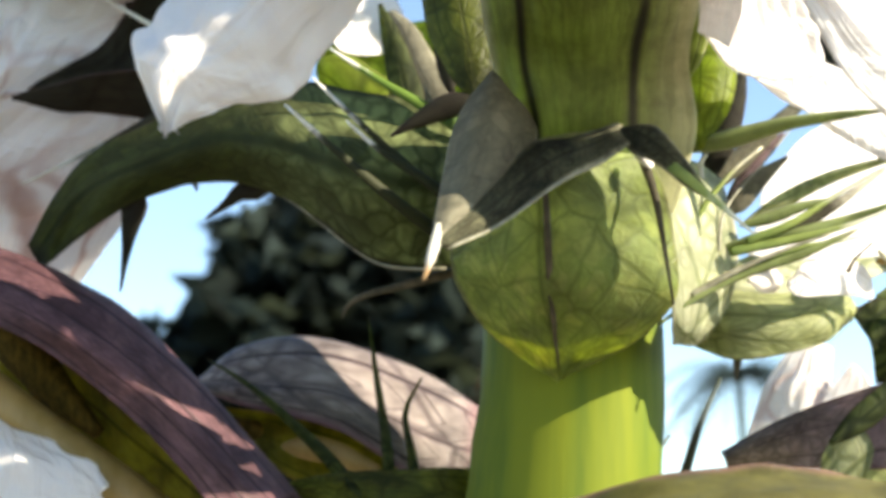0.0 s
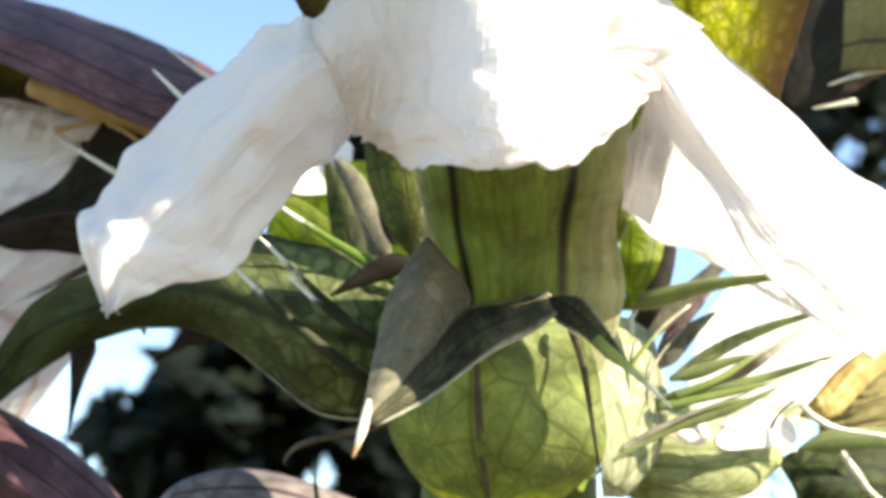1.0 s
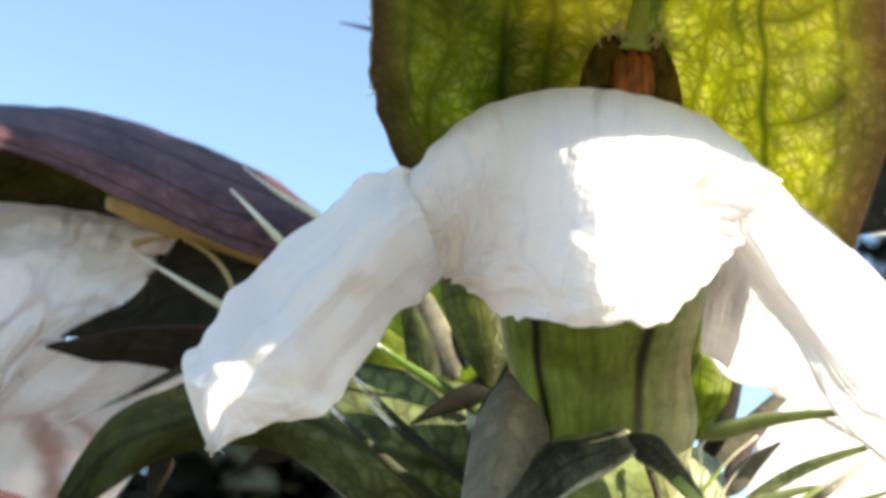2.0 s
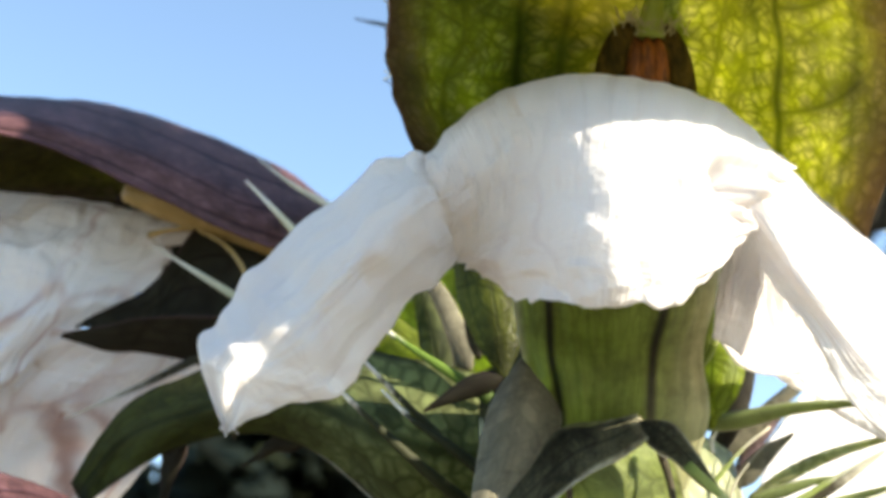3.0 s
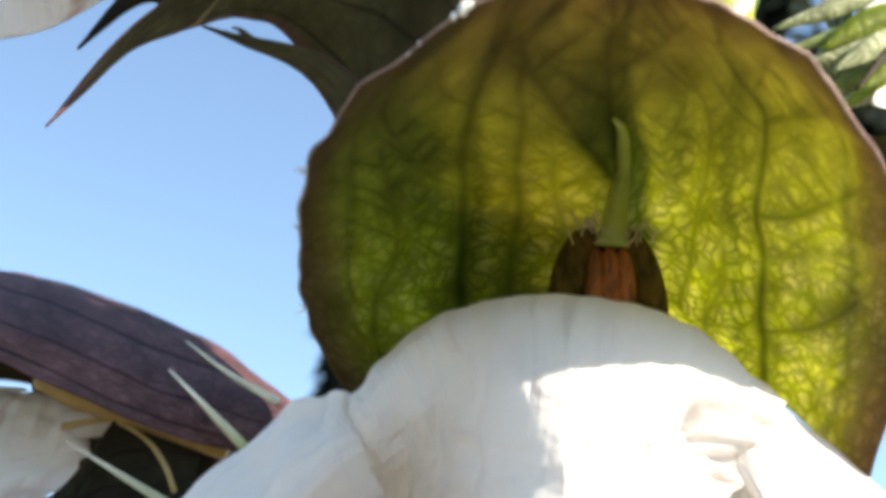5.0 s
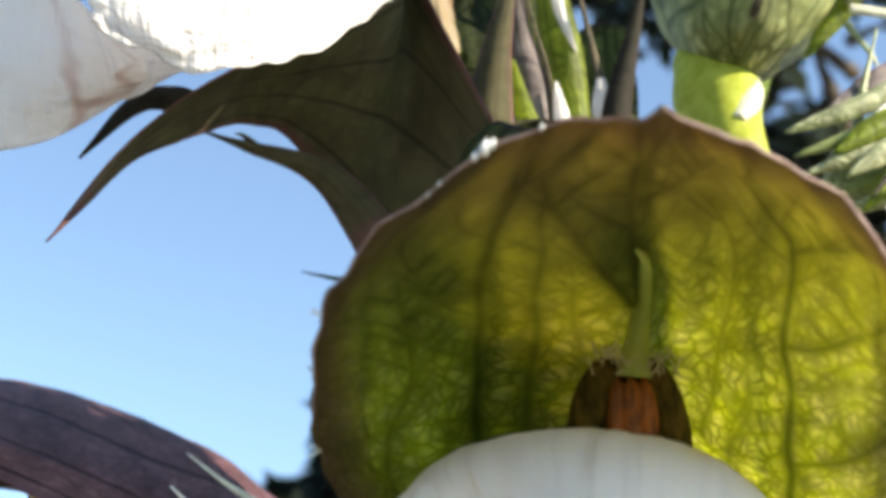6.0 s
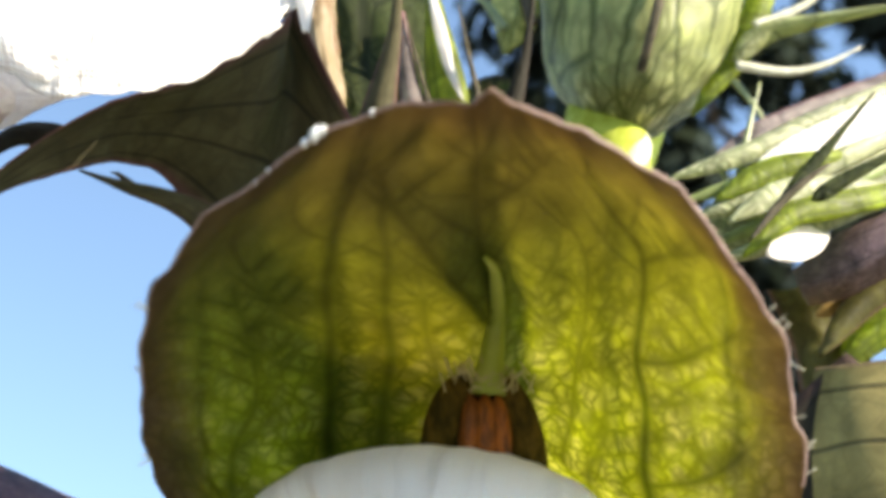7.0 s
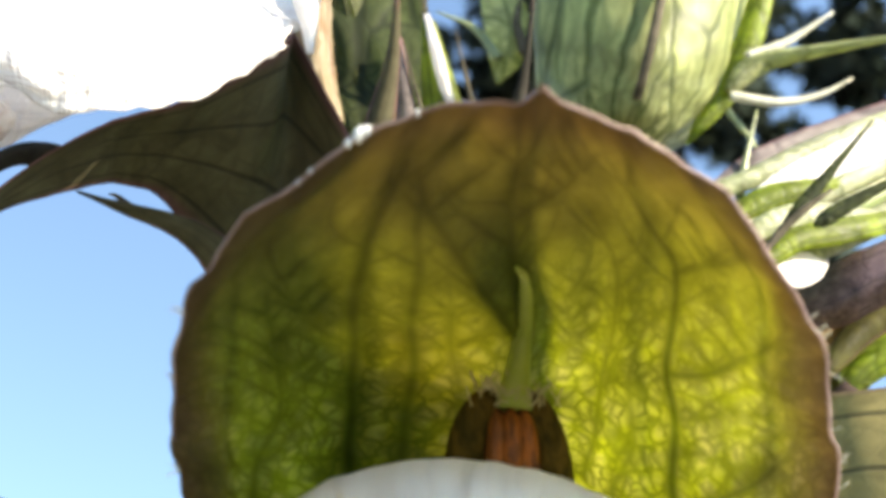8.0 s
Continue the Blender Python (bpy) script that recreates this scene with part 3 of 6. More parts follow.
def add_veins(ob, n, width, length, seed, mains, strong, every=44, reach=(0.25, 0.7), thick=1.0):
    """Veins over a leaf's skin of n by n places: main veins, side branches and twigs; a sharp map and a soft one."""
    g = random.Random(seed)
    fine, soft = np.zeros((n, n)), np.zeros((n, n))

    def splat(field, x, y, sigma, peak):
        rx, ry = int(3 * sigma / width * n) + 1, int(3 * sigma / length * n) + 1
        ci, cj = int(y * (n - 1)), int(x * (n - 1))
        i0, i1, j0, j1 = max(0, ci - ry), min(n, ci + ry + 1), max(0, cj - rx), min(n, cj + rx + 1)
        if i0 >= i1 or j0 >= j1:
            return
        yy, xx = np.mgrid[i0:i1, j0:j1]
        d2 = ((xx / (n - 1) - x) * width) ** 2 + ((yy / (n - 1) - y) * length) ** 2
        field[i0:i1, j0:j1] = np.maximum(field[i0:i1, j0:j1], peak * np.exp(-d2 / (2 * sigma**2)))

    def draw(path, sigma, peak, halo):
        for f, (x, y) in zip(np.linspace(0, 1, len(path)), path):
            splat(fine, x, y, sigma * (1 - 0.45 * f), peak * (1 - 0.35 * f))
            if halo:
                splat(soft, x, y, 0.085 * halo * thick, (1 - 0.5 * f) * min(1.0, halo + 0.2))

    def branch(x, y, turn, reach, sigma, peak, level):
        path, bend = [], g.uniform(-0.5, 0.9)
        for k in range(int(reach / 0.012)):
            x, y = x + 0.012 * math.sin(turn) / width, y + 0.012 * math.cos(turn) / length
            turn += (bend * 0.014 if turn < 0 else -bend * 0.014) + 0.05 * noise.noise(Vector((x * 9, y * 9, seed + level)))
            if not (0.005 < x < 0.995 and 0.02 < y < 0.985) or (k > 8 and fine[int(y * (n - 1)), int(x * (n - 1))] > 0.3):
                break
            path.append((x, y))
            if level < 3 and k > 5 and k % (20 if level == 1 else 13) == 3:
                twigs.append((x, y, turn + g.choice((-1, 1)) * g.uniform(0.6, 1.1), reach * 0.5, sigma * 0.7, peak * 0.75, level + 1))
        draw(path, sigma, peak, 0.4 if level == 1 else 0)

    twigs = []
    for points, s in zip(mains, strong):
        path = [(x + 0.008 * noise.noise(Vector((x * 9, y * 9, seed))), y) for x, y in spline(points, 220)]
        draw(path, thick * (0.020 * s + 0.004), 0.95 * s, s)
        for k in range(16 + int(g.uniform(0, every / 2)), 205, every):
            for sign in (-1, 1):
                x, y = path[min(219, k + int(g.uniform(0, every * 0.6)))]
                twigs.append((x + sign * 0.006, y, sign * g.uniform(0.6, 1.0), g.uniform(*reach), 0.010 * thick, 0.55, 1))
    while twigs:
        branch(*twigs.pop(0))
    for key, values in (("vein", fine), ("halo", soft)):
        layer = ob.data.attributes.new(key, "FLOAT", "POINT")
        layer.data.foreach_set("value", np.concatenate([values.ravel(), values.ravel()]).astype(np.float32))


# ---- ground ----
def make_ground():
    me = bpy.data.meshes.new("ground")
    n, reach = 60, 2000.0
    s = np.linspace(-1, 1, n)
    s = np.sign(s) * np.abs(s) ** 4 * reach
    verts = [(x, y, (0.15 * noise.noise(Vector((x * 0.2, y * 0.2, 0))) if 3 < math.hypot(x, y) < 300 else 0.0)) for x in s for y in s]
    me.from_pydata(verts, [], [(i * n + j, (i + 1) * n + j, (i + 1) * n + j + 1, i * n + j + 1) for i in range(n - 1) for j in range(n - 1)])
    me.materials.append(SOIL)
    tagged(new("ground", me), "dry pale brown garden soil stretching away", "ground", kind="structure")


make_ground()

# ---- the flower spike ----
spike = new("flower_spike")
spike.location = BASE
tagged(spike, "tall spiny flower spike with white lipped flowers under purple-green hoods", "flower spike")

stem = tube("stem", [(-1.5, 1.8, -110), (-1.2, 1.8, -60), (-0.6, 1.8, -12), (0.26, 1.8, -4.5), (0.72, 1.80, -1.35), (0.75, 1.9, 0.5), (1.20, 3.05, 2.9), (2.97, 4.20, 8.41), (3.4, 4.9, 12)], [0.85, 0.75, 0.66, 0.63, 0.59, 0.5, 0.36, 0.35, 0.25], STEM, spike, "smooth yellow-green fleshy stem", sides=28, count=70, lumps=0.04)

# the large open flower
calyx = loft("flower_calyx", [[(0.14, -0.50, 1.07), (0.32, -0.85, 0.90), (0.64, -1.00, 0.82), (1.01, -0.85, 0.89), (1.36, -0.50, 1.06)], [(0.18, -0.20, 0.70), (0.38, -0.40, 0.61), (0.70, -0.50, 0.57), (1.02, -0.40, 0.61), (1.33, -0.20, 0.69)], [(0.24, 0.10, 0.46), (0.42, -0.05, 0.41), (0.72, -0.10, 0.39), (0.99, -0.05, 0.40), (1.30, 0.10, 0.46)], [(0.31, 0.40, 0.14), (0.49, 0.12, 0.05), (0.72, 0.10, 0.04), (0.96, 0.12, 0.05), (1.37, 0.40, 0.14)], [(0.33, 0.90, -0.32), (0.52, 0.60, -0.40), (0.74, 0.60, -0.40), (0.96, 0.60, -0.40), (1.25, 0.90, -0.32)]], CALYX, spike, label="green lower calyx lobe with two dark veins", seed=1.0, ribs=0.012, nu=50, nv=50)
HOOD_GRID = 240


def hood_pleat(a, b):
    """A pleat of the hood: it rises from a side vein to a crest that leans over towards the midrib."""
    crest = 0.50 if a < 0.58 else 0.50 - 0.57 * (a - 0.58)
    foot = min(0.27, crest - 0.12)
    rise = (b - foot) / (crest - foot) if b < crest else 1 - (b - crest) / (0.06 if a < 0.58 else 0.06 + 0.35 * (a - 0.58))
    rise = max(0.0, rise)
    return (0.115 + 0.14 * max(0.0, 0.62 - a)) * rise * rise * (3 - 2 * min(1.0, rise)) * max(0.0, min(1.0, (a - 0.12) / 0.2)) * max(0.0, min(1.0, (0.92 - a) / 0.25))


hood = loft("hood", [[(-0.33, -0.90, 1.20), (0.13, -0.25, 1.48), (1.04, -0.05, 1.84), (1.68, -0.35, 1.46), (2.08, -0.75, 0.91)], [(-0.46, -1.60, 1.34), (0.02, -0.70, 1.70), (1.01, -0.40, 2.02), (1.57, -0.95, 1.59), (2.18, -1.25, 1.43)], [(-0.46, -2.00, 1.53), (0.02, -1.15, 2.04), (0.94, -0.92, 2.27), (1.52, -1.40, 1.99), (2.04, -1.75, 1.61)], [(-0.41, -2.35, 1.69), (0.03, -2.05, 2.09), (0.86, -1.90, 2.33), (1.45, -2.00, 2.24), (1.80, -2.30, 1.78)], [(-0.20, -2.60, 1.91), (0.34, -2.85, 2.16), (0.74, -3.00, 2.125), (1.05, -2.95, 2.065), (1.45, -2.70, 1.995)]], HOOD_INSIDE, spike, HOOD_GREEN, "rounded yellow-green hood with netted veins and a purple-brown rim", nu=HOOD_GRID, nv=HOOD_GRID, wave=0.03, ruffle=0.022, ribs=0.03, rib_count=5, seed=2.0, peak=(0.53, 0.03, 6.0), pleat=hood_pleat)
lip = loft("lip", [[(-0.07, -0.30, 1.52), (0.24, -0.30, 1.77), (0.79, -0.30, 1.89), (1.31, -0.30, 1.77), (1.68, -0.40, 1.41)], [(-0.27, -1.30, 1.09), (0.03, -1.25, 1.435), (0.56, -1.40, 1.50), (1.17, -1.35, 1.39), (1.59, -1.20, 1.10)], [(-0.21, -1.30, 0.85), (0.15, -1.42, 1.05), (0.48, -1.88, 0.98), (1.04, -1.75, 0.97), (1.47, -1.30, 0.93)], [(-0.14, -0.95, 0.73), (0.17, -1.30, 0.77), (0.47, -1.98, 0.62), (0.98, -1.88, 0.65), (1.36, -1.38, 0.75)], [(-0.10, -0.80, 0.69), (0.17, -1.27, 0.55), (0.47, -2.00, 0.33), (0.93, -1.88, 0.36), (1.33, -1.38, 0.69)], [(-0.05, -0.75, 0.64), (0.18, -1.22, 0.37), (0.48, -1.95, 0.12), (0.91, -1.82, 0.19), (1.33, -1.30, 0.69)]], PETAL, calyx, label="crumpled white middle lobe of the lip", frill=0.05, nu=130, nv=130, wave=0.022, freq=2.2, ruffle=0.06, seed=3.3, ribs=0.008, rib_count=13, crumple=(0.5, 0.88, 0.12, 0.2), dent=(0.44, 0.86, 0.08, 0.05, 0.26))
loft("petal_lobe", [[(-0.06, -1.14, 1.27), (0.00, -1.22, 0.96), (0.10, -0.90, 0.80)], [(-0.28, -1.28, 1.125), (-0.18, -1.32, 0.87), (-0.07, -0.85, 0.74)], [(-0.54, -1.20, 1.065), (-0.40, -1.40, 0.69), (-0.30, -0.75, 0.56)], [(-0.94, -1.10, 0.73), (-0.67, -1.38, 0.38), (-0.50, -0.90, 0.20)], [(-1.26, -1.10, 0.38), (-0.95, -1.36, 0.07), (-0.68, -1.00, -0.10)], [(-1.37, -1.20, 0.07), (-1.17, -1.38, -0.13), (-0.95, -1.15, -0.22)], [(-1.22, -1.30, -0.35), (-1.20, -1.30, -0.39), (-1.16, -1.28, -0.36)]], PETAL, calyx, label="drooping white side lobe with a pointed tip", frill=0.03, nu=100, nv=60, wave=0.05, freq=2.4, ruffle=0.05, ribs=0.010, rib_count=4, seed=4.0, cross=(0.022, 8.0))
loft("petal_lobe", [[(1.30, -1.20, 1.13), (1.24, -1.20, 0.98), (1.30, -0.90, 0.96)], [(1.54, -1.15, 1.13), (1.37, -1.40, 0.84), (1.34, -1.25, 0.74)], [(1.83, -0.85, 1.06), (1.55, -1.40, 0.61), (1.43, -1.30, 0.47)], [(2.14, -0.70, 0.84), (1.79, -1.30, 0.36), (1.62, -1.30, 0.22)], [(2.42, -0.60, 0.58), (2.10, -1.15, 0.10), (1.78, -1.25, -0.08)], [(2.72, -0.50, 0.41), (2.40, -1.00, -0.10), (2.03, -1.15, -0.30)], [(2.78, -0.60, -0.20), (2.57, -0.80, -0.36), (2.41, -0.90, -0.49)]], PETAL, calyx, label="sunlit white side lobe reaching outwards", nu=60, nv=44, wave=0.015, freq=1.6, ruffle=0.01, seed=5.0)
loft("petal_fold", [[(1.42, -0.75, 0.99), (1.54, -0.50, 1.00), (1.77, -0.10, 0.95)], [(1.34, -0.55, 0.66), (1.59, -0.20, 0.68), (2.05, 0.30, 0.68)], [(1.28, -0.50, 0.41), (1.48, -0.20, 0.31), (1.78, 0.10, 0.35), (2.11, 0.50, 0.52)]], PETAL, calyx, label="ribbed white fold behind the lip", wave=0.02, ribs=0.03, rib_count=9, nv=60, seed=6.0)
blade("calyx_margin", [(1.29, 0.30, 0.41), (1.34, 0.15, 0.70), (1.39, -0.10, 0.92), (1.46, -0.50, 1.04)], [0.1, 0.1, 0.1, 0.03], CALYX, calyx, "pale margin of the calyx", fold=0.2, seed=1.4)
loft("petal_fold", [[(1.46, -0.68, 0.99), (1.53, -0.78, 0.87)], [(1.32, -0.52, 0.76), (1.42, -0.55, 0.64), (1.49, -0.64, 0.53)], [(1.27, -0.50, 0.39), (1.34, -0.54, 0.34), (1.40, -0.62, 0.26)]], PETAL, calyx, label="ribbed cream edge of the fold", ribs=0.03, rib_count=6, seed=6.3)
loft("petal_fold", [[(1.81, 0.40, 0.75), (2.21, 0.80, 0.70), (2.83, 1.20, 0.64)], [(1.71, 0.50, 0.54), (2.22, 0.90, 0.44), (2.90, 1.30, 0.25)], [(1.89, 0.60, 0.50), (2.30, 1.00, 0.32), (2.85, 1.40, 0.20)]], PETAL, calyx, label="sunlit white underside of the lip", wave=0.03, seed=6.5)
loft("throat", [[(0.52, -0.78, 1.40), (0.86, -0.70, 1.40), (1.20, -0.78, 1.40)], [(0.56, -0.86, 1.68), (0.86, -0.80, 1.70), (1.15, -0.86, 1.68)], [(0.66, -0.98, 1.88), (0.86, -0.95, 1.92), (1.06, -0.98, 1.88)], [(0.78, -1.03, 1.97), (0.86, -1.03, 2.00), (0.95, -1.03, 1.97)]], THROAT, calyx, label="dark brown throat of the flower", wave=0.02, seed=6.8)
for x, lean in ((0.67, 0.09), (1.05, -0.09)):
    tube("anther", [(x, -0.82, 1.50), (x + lean * 0.3, -0.95, 1.76), (x + lean, -1.03, 1.92), (x + lean * 1.6, -1.06, 1.99)], [0.10, 0.11, 0.085, 0.03], FUR, calyx, "brown furry anther", lumps=0.35, sides=16)
for x, r in ((0.795, 0.044), (0.865, 0.050), (0.935, 0.044)):
    tube("filament", [(x, -0.98, 1.47), (x, -1.07, 1.68), (x * 0.9 + 0.086, -1.10, 1.81), (x * 0.8 + 0.172, -1.09, 1.895)], [r, r, r * 0.8, r * 0.3], ANTHER, calyx, "rusty orange filament", lumps=0.5)
tube("style", [(0.88, -1.08, 1.90), (0.89, -1.12, 2.02), (0.91, -1.20, 2.17), (0.90, -1.46, 2.22), (0.87, -1.70, 2.20), (0.83, -1.76, 2.22)], [0.085, 0.062, 0.045, 0.034, 0.022, 0.010], STYLE, calyx, "pale green style with a hooked tip")
for k in range(60):
    g = random.Random(k)
    q = np.array([0.87 + g.gauss(0, 0.09), -1.13, 1.955 + g.uniform(-0.07, 0.03)])
    tube("hair", [q, q + np.array([g.uniform(-0.06, 0.06), -0.04, g.uniform(0.0, 0.08)])], [0.0024, 0.0012], HAIR, calyx, sides=4, count=4)


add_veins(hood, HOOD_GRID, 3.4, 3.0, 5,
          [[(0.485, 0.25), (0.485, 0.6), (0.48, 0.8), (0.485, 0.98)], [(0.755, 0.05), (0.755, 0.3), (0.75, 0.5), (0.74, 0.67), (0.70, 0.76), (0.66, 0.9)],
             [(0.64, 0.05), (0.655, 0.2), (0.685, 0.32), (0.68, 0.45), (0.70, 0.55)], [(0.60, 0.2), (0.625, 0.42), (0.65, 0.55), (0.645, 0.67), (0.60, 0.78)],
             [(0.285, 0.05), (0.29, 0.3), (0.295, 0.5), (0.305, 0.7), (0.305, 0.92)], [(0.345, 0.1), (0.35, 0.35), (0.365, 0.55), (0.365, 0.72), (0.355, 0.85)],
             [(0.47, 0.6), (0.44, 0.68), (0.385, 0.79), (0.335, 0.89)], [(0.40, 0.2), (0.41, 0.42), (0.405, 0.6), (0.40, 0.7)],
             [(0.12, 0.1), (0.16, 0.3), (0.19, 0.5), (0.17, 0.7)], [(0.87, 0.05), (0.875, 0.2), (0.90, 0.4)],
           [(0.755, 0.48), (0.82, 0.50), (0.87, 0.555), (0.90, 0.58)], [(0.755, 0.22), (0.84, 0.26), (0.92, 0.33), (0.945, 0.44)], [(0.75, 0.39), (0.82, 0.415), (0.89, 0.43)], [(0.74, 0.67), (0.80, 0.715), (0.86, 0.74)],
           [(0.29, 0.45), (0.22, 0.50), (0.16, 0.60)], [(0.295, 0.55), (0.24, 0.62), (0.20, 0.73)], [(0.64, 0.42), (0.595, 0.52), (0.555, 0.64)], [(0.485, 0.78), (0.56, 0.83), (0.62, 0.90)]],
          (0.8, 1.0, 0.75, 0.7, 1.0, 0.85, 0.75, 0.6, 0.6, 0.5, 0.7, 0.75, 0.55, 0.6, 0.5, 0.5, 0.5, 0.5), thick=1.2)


def rim(a, b, count=HOOD_GRID):
    """A place on the hood's skin, in centimetres: a along it, b across it, both from 0 to 1."""
    v = hood.data.vertices[round(a * (count - 1)) * count + round(b * (count - 1))].co + BASE
    return (np.array(v) - (0, 0, UP)) / CM


for b, r in ((0.16, 0.012), (0.175, 0.02), (0.19, 0.013), (0.27, 0.009), (0.08, 0.006), (0.10, 0.007)):
    q = rim(1.0, b)
    tube("pollen_speck", [q + (0, 0, -r), q + (0, 0, r * 0.5), q + (r * 0.4, 0, r * 2.0)], [r * 0.6, r, r * 0.4], SPECK, hood, "white pollen speck", lumps=0.6, count=8)
for k in range(16):
    g = random.Random(100 + k)
    edge = 0.0 if k < 5 else 1.0
    q = rim(g.uniform(0.2, 0.75), edge)
    tube("hair", [q, q + np.array([(2 * edge - 1) * g.uniform(0.02, 0.05), -0.03, g.uniform(-0.05, 0.03)])], [0.0022, 0.0012], SPINE_PALE, hood, sides=4, count=4)

edge_line = [rim(a, 1.0) for a in np.linspace(0.25, 1.0, 22)] + [rim(1.0, b) for b in np.linspace(0.99, 0.0, 34)] + [rim(a, 0.0) for a in np.linspace(0.99, 0.35, 16)]
tube("margin", edge_line, [0.008, 0.009, 0.009, 0.007, 0.008, 0.006, 0.005, 0.003, 0.003], MARGIN, hood, "thin pinkish pale margin", count=120, sides=6, lumps=0.5)

# its bract
bract = loft("bract", [[(0.61, 1.15, -1.12), (0.63, 1.15, -1.12), (0.66, 1.15, -1.11)], [(0.26, 0.80, -0.94), (0.59, 0.55, -0.95), (1.03, 0.80, -0.99)], [(0.03, 0.50, -0.68), (0.53, 0.10, -0.73), (1.24, 0.50, -0.76)], [(0.03, 0.40, -0.44), (0.52, -0.15, -0.46), (1.23, 0.40, -0.38)], [(0.11, 0.20, -0.33), (0.51, -0.20, -0.23), (1.09, 0.20, -0.09)], [(0.24, 0.10, -0.14), (0.53, -0.10, -0.02), (0.96, 0.10, 0.06)]], BRACT_VEINED, spike, label="pale green bract with a net of dark veins", seed=7.0, wave=0.04, nu=150, nv=150)
add_veins(bract, 150, 1.7, 1.5, 8, [[(0.48, 0.02), (0.47, 0.5), (0.47, 0.98)], [(0.44, 0.1), (0.25, 0.35), (0.2, 0.65), (0.24, 0.95)], [(0.52, 0.1), (0.72, 0.35), (0.78, 0.65), (0.74, 0.95)], [(0.4, 0.05), (0.08, 0.35), (0.06, 0.7)], [(0.58, 0.05), (0.93, 0.35), (0.94, 0.7)]], (0.9, 0.55, 0.55, 0.45, 0.45), every=40, reach=(0.2, 0.45), thick=0.75)
tube("midrib", [(0.63, 1.08, -1.09), (0.58, 0.50, -0.96), (0.54, 0.06, -0.74), (0.52, -0.17, -0.52), (0.51, -0.22, -0.30)], [0.018, 0.02, 0.022, 0.02, 0.015], SPINE_DARK, bract, "dark raised midrib", flat=0.5)
loft("bract_flap", [[(0.23, 0.00, 0.37), (0.28, 0.00, 0.34)], [(0.06, -0.30, -0.00), (0.27, -0.20, 0.14), (0.49, 0.05, 0.05)], [(-0.01, -0.80, -0.54), (0.11, -0.75, -0.49), (0.24, -0.55, -0.46)], [(-0.03, -1.05, -0.81), (-0.00, -1.07, -0.80), (0.06, -1.00, -0.78)]], BRACT_GREY, bract, label="greyish folded flap", seed=8.0, wave=0.02)
tube("tip", [(0.00, -1.00, -0.72), (-0.01, -1.10, -0.83), (-0.03, -1.14, -0.92), (-0.06, -1.14, -1.01)], [0.012, 0.023, 0.019, 0.006], SPINE_TIP, bract, "pale hooked point", flat=0.5)
loft("bract_flap", [[(-0.02, -1.05, -0.81), (0.01, -1.10, -0.84), (0.04, -1.05, -0.85)], [(0.21, -0.60, -0.46), (0.23, -0.72, -0.58), (0.28, -0.70, -0.65)], [(0.46, -0.10, -0.05), (0.52, -0.40, -0.26), (0.57, -0.50, -0.39)], [(0.74, 0.00, 0.02), (0.74, -0.30, -0.15), (0.77, -0.42, -0.26)], [(0.90, -0.10, 0.05), (0.93, -0.20, -0.02), (0.96, -0.30, -0.11)]], BRACT_SLATE, bract, label="dark grey-green folded flap", seed=9.0, wave=0.015)
tube("margin", [(0.04, -1.06, -0.85), (0.28, -0.71, -0.65), (0.57, -0.51, -0.39), (0.77, -0.43, -0.27), (0.96, -0.31, -0.11)], [0.006, 0.008, 0.009, 0.008, 0.005], RIB, bract, "pale woolly margin", lumps=0.4)
blade("spine", [(0.91, -0.20, -0.02), (1.00, -0.35, -0.12), (1.10, -0.46, -0.24), (1.21, -0.52, -0.39), (1.29, -0.55, -0.48)], [0.05, 0.09, 0.065, 0.04, 0.012], BRACT_SLATE, bract, "dark curved tooth with a green point")
spine([(1.13, -0.54, -0.33), (1.31, -0.60, -0.51), (1.47, -0.68, -0.69)], 0.034, bract, SPINE_FRESH)
spine([(1.04, -0.02, -0.16), (1.09, -0.02, -0.33), (1.13, -0.02, -0.61), (1.17, 0.00, -0.90)], 0.026, bract, SPINE_DARK)
tube("hair", [(1.01, 0.00, -0.10), (1.04, -0.05, -0.14), (1.07, -0.02, -0.17)], [0.02, 0.03, 0.015], SPECK, bract, "white woolly tuft", lumps=0.8)
spine([(-0.01, 1.30, -0.45), (-0.29, 1.35, -0.51), (-0.57, 1.42, -0.57), (-0.67, 1.45, -0.64), (-0.69, 1.45, -0.70)], 0.03, bract, SPINE_DARK)

# hidden flower tube and overlapping core bracts behind the hood, added to block sun
def ring_loft(name, rings, material, parent, label, seed):
    """A fleshy tube through rings of (x, y, z, half width, half depth)."""
    rows = [[(x + w * math.cos(q), y + 0.4 * d * math.sin(q), z + d * math.sin(q)) for q in np.linspace(0.0, math.tau * 0.995, 9)] for x, y, z, w, d in rings]
    return loft(name, rows, material, parent, label=label, seed=seed, wave=0.02)


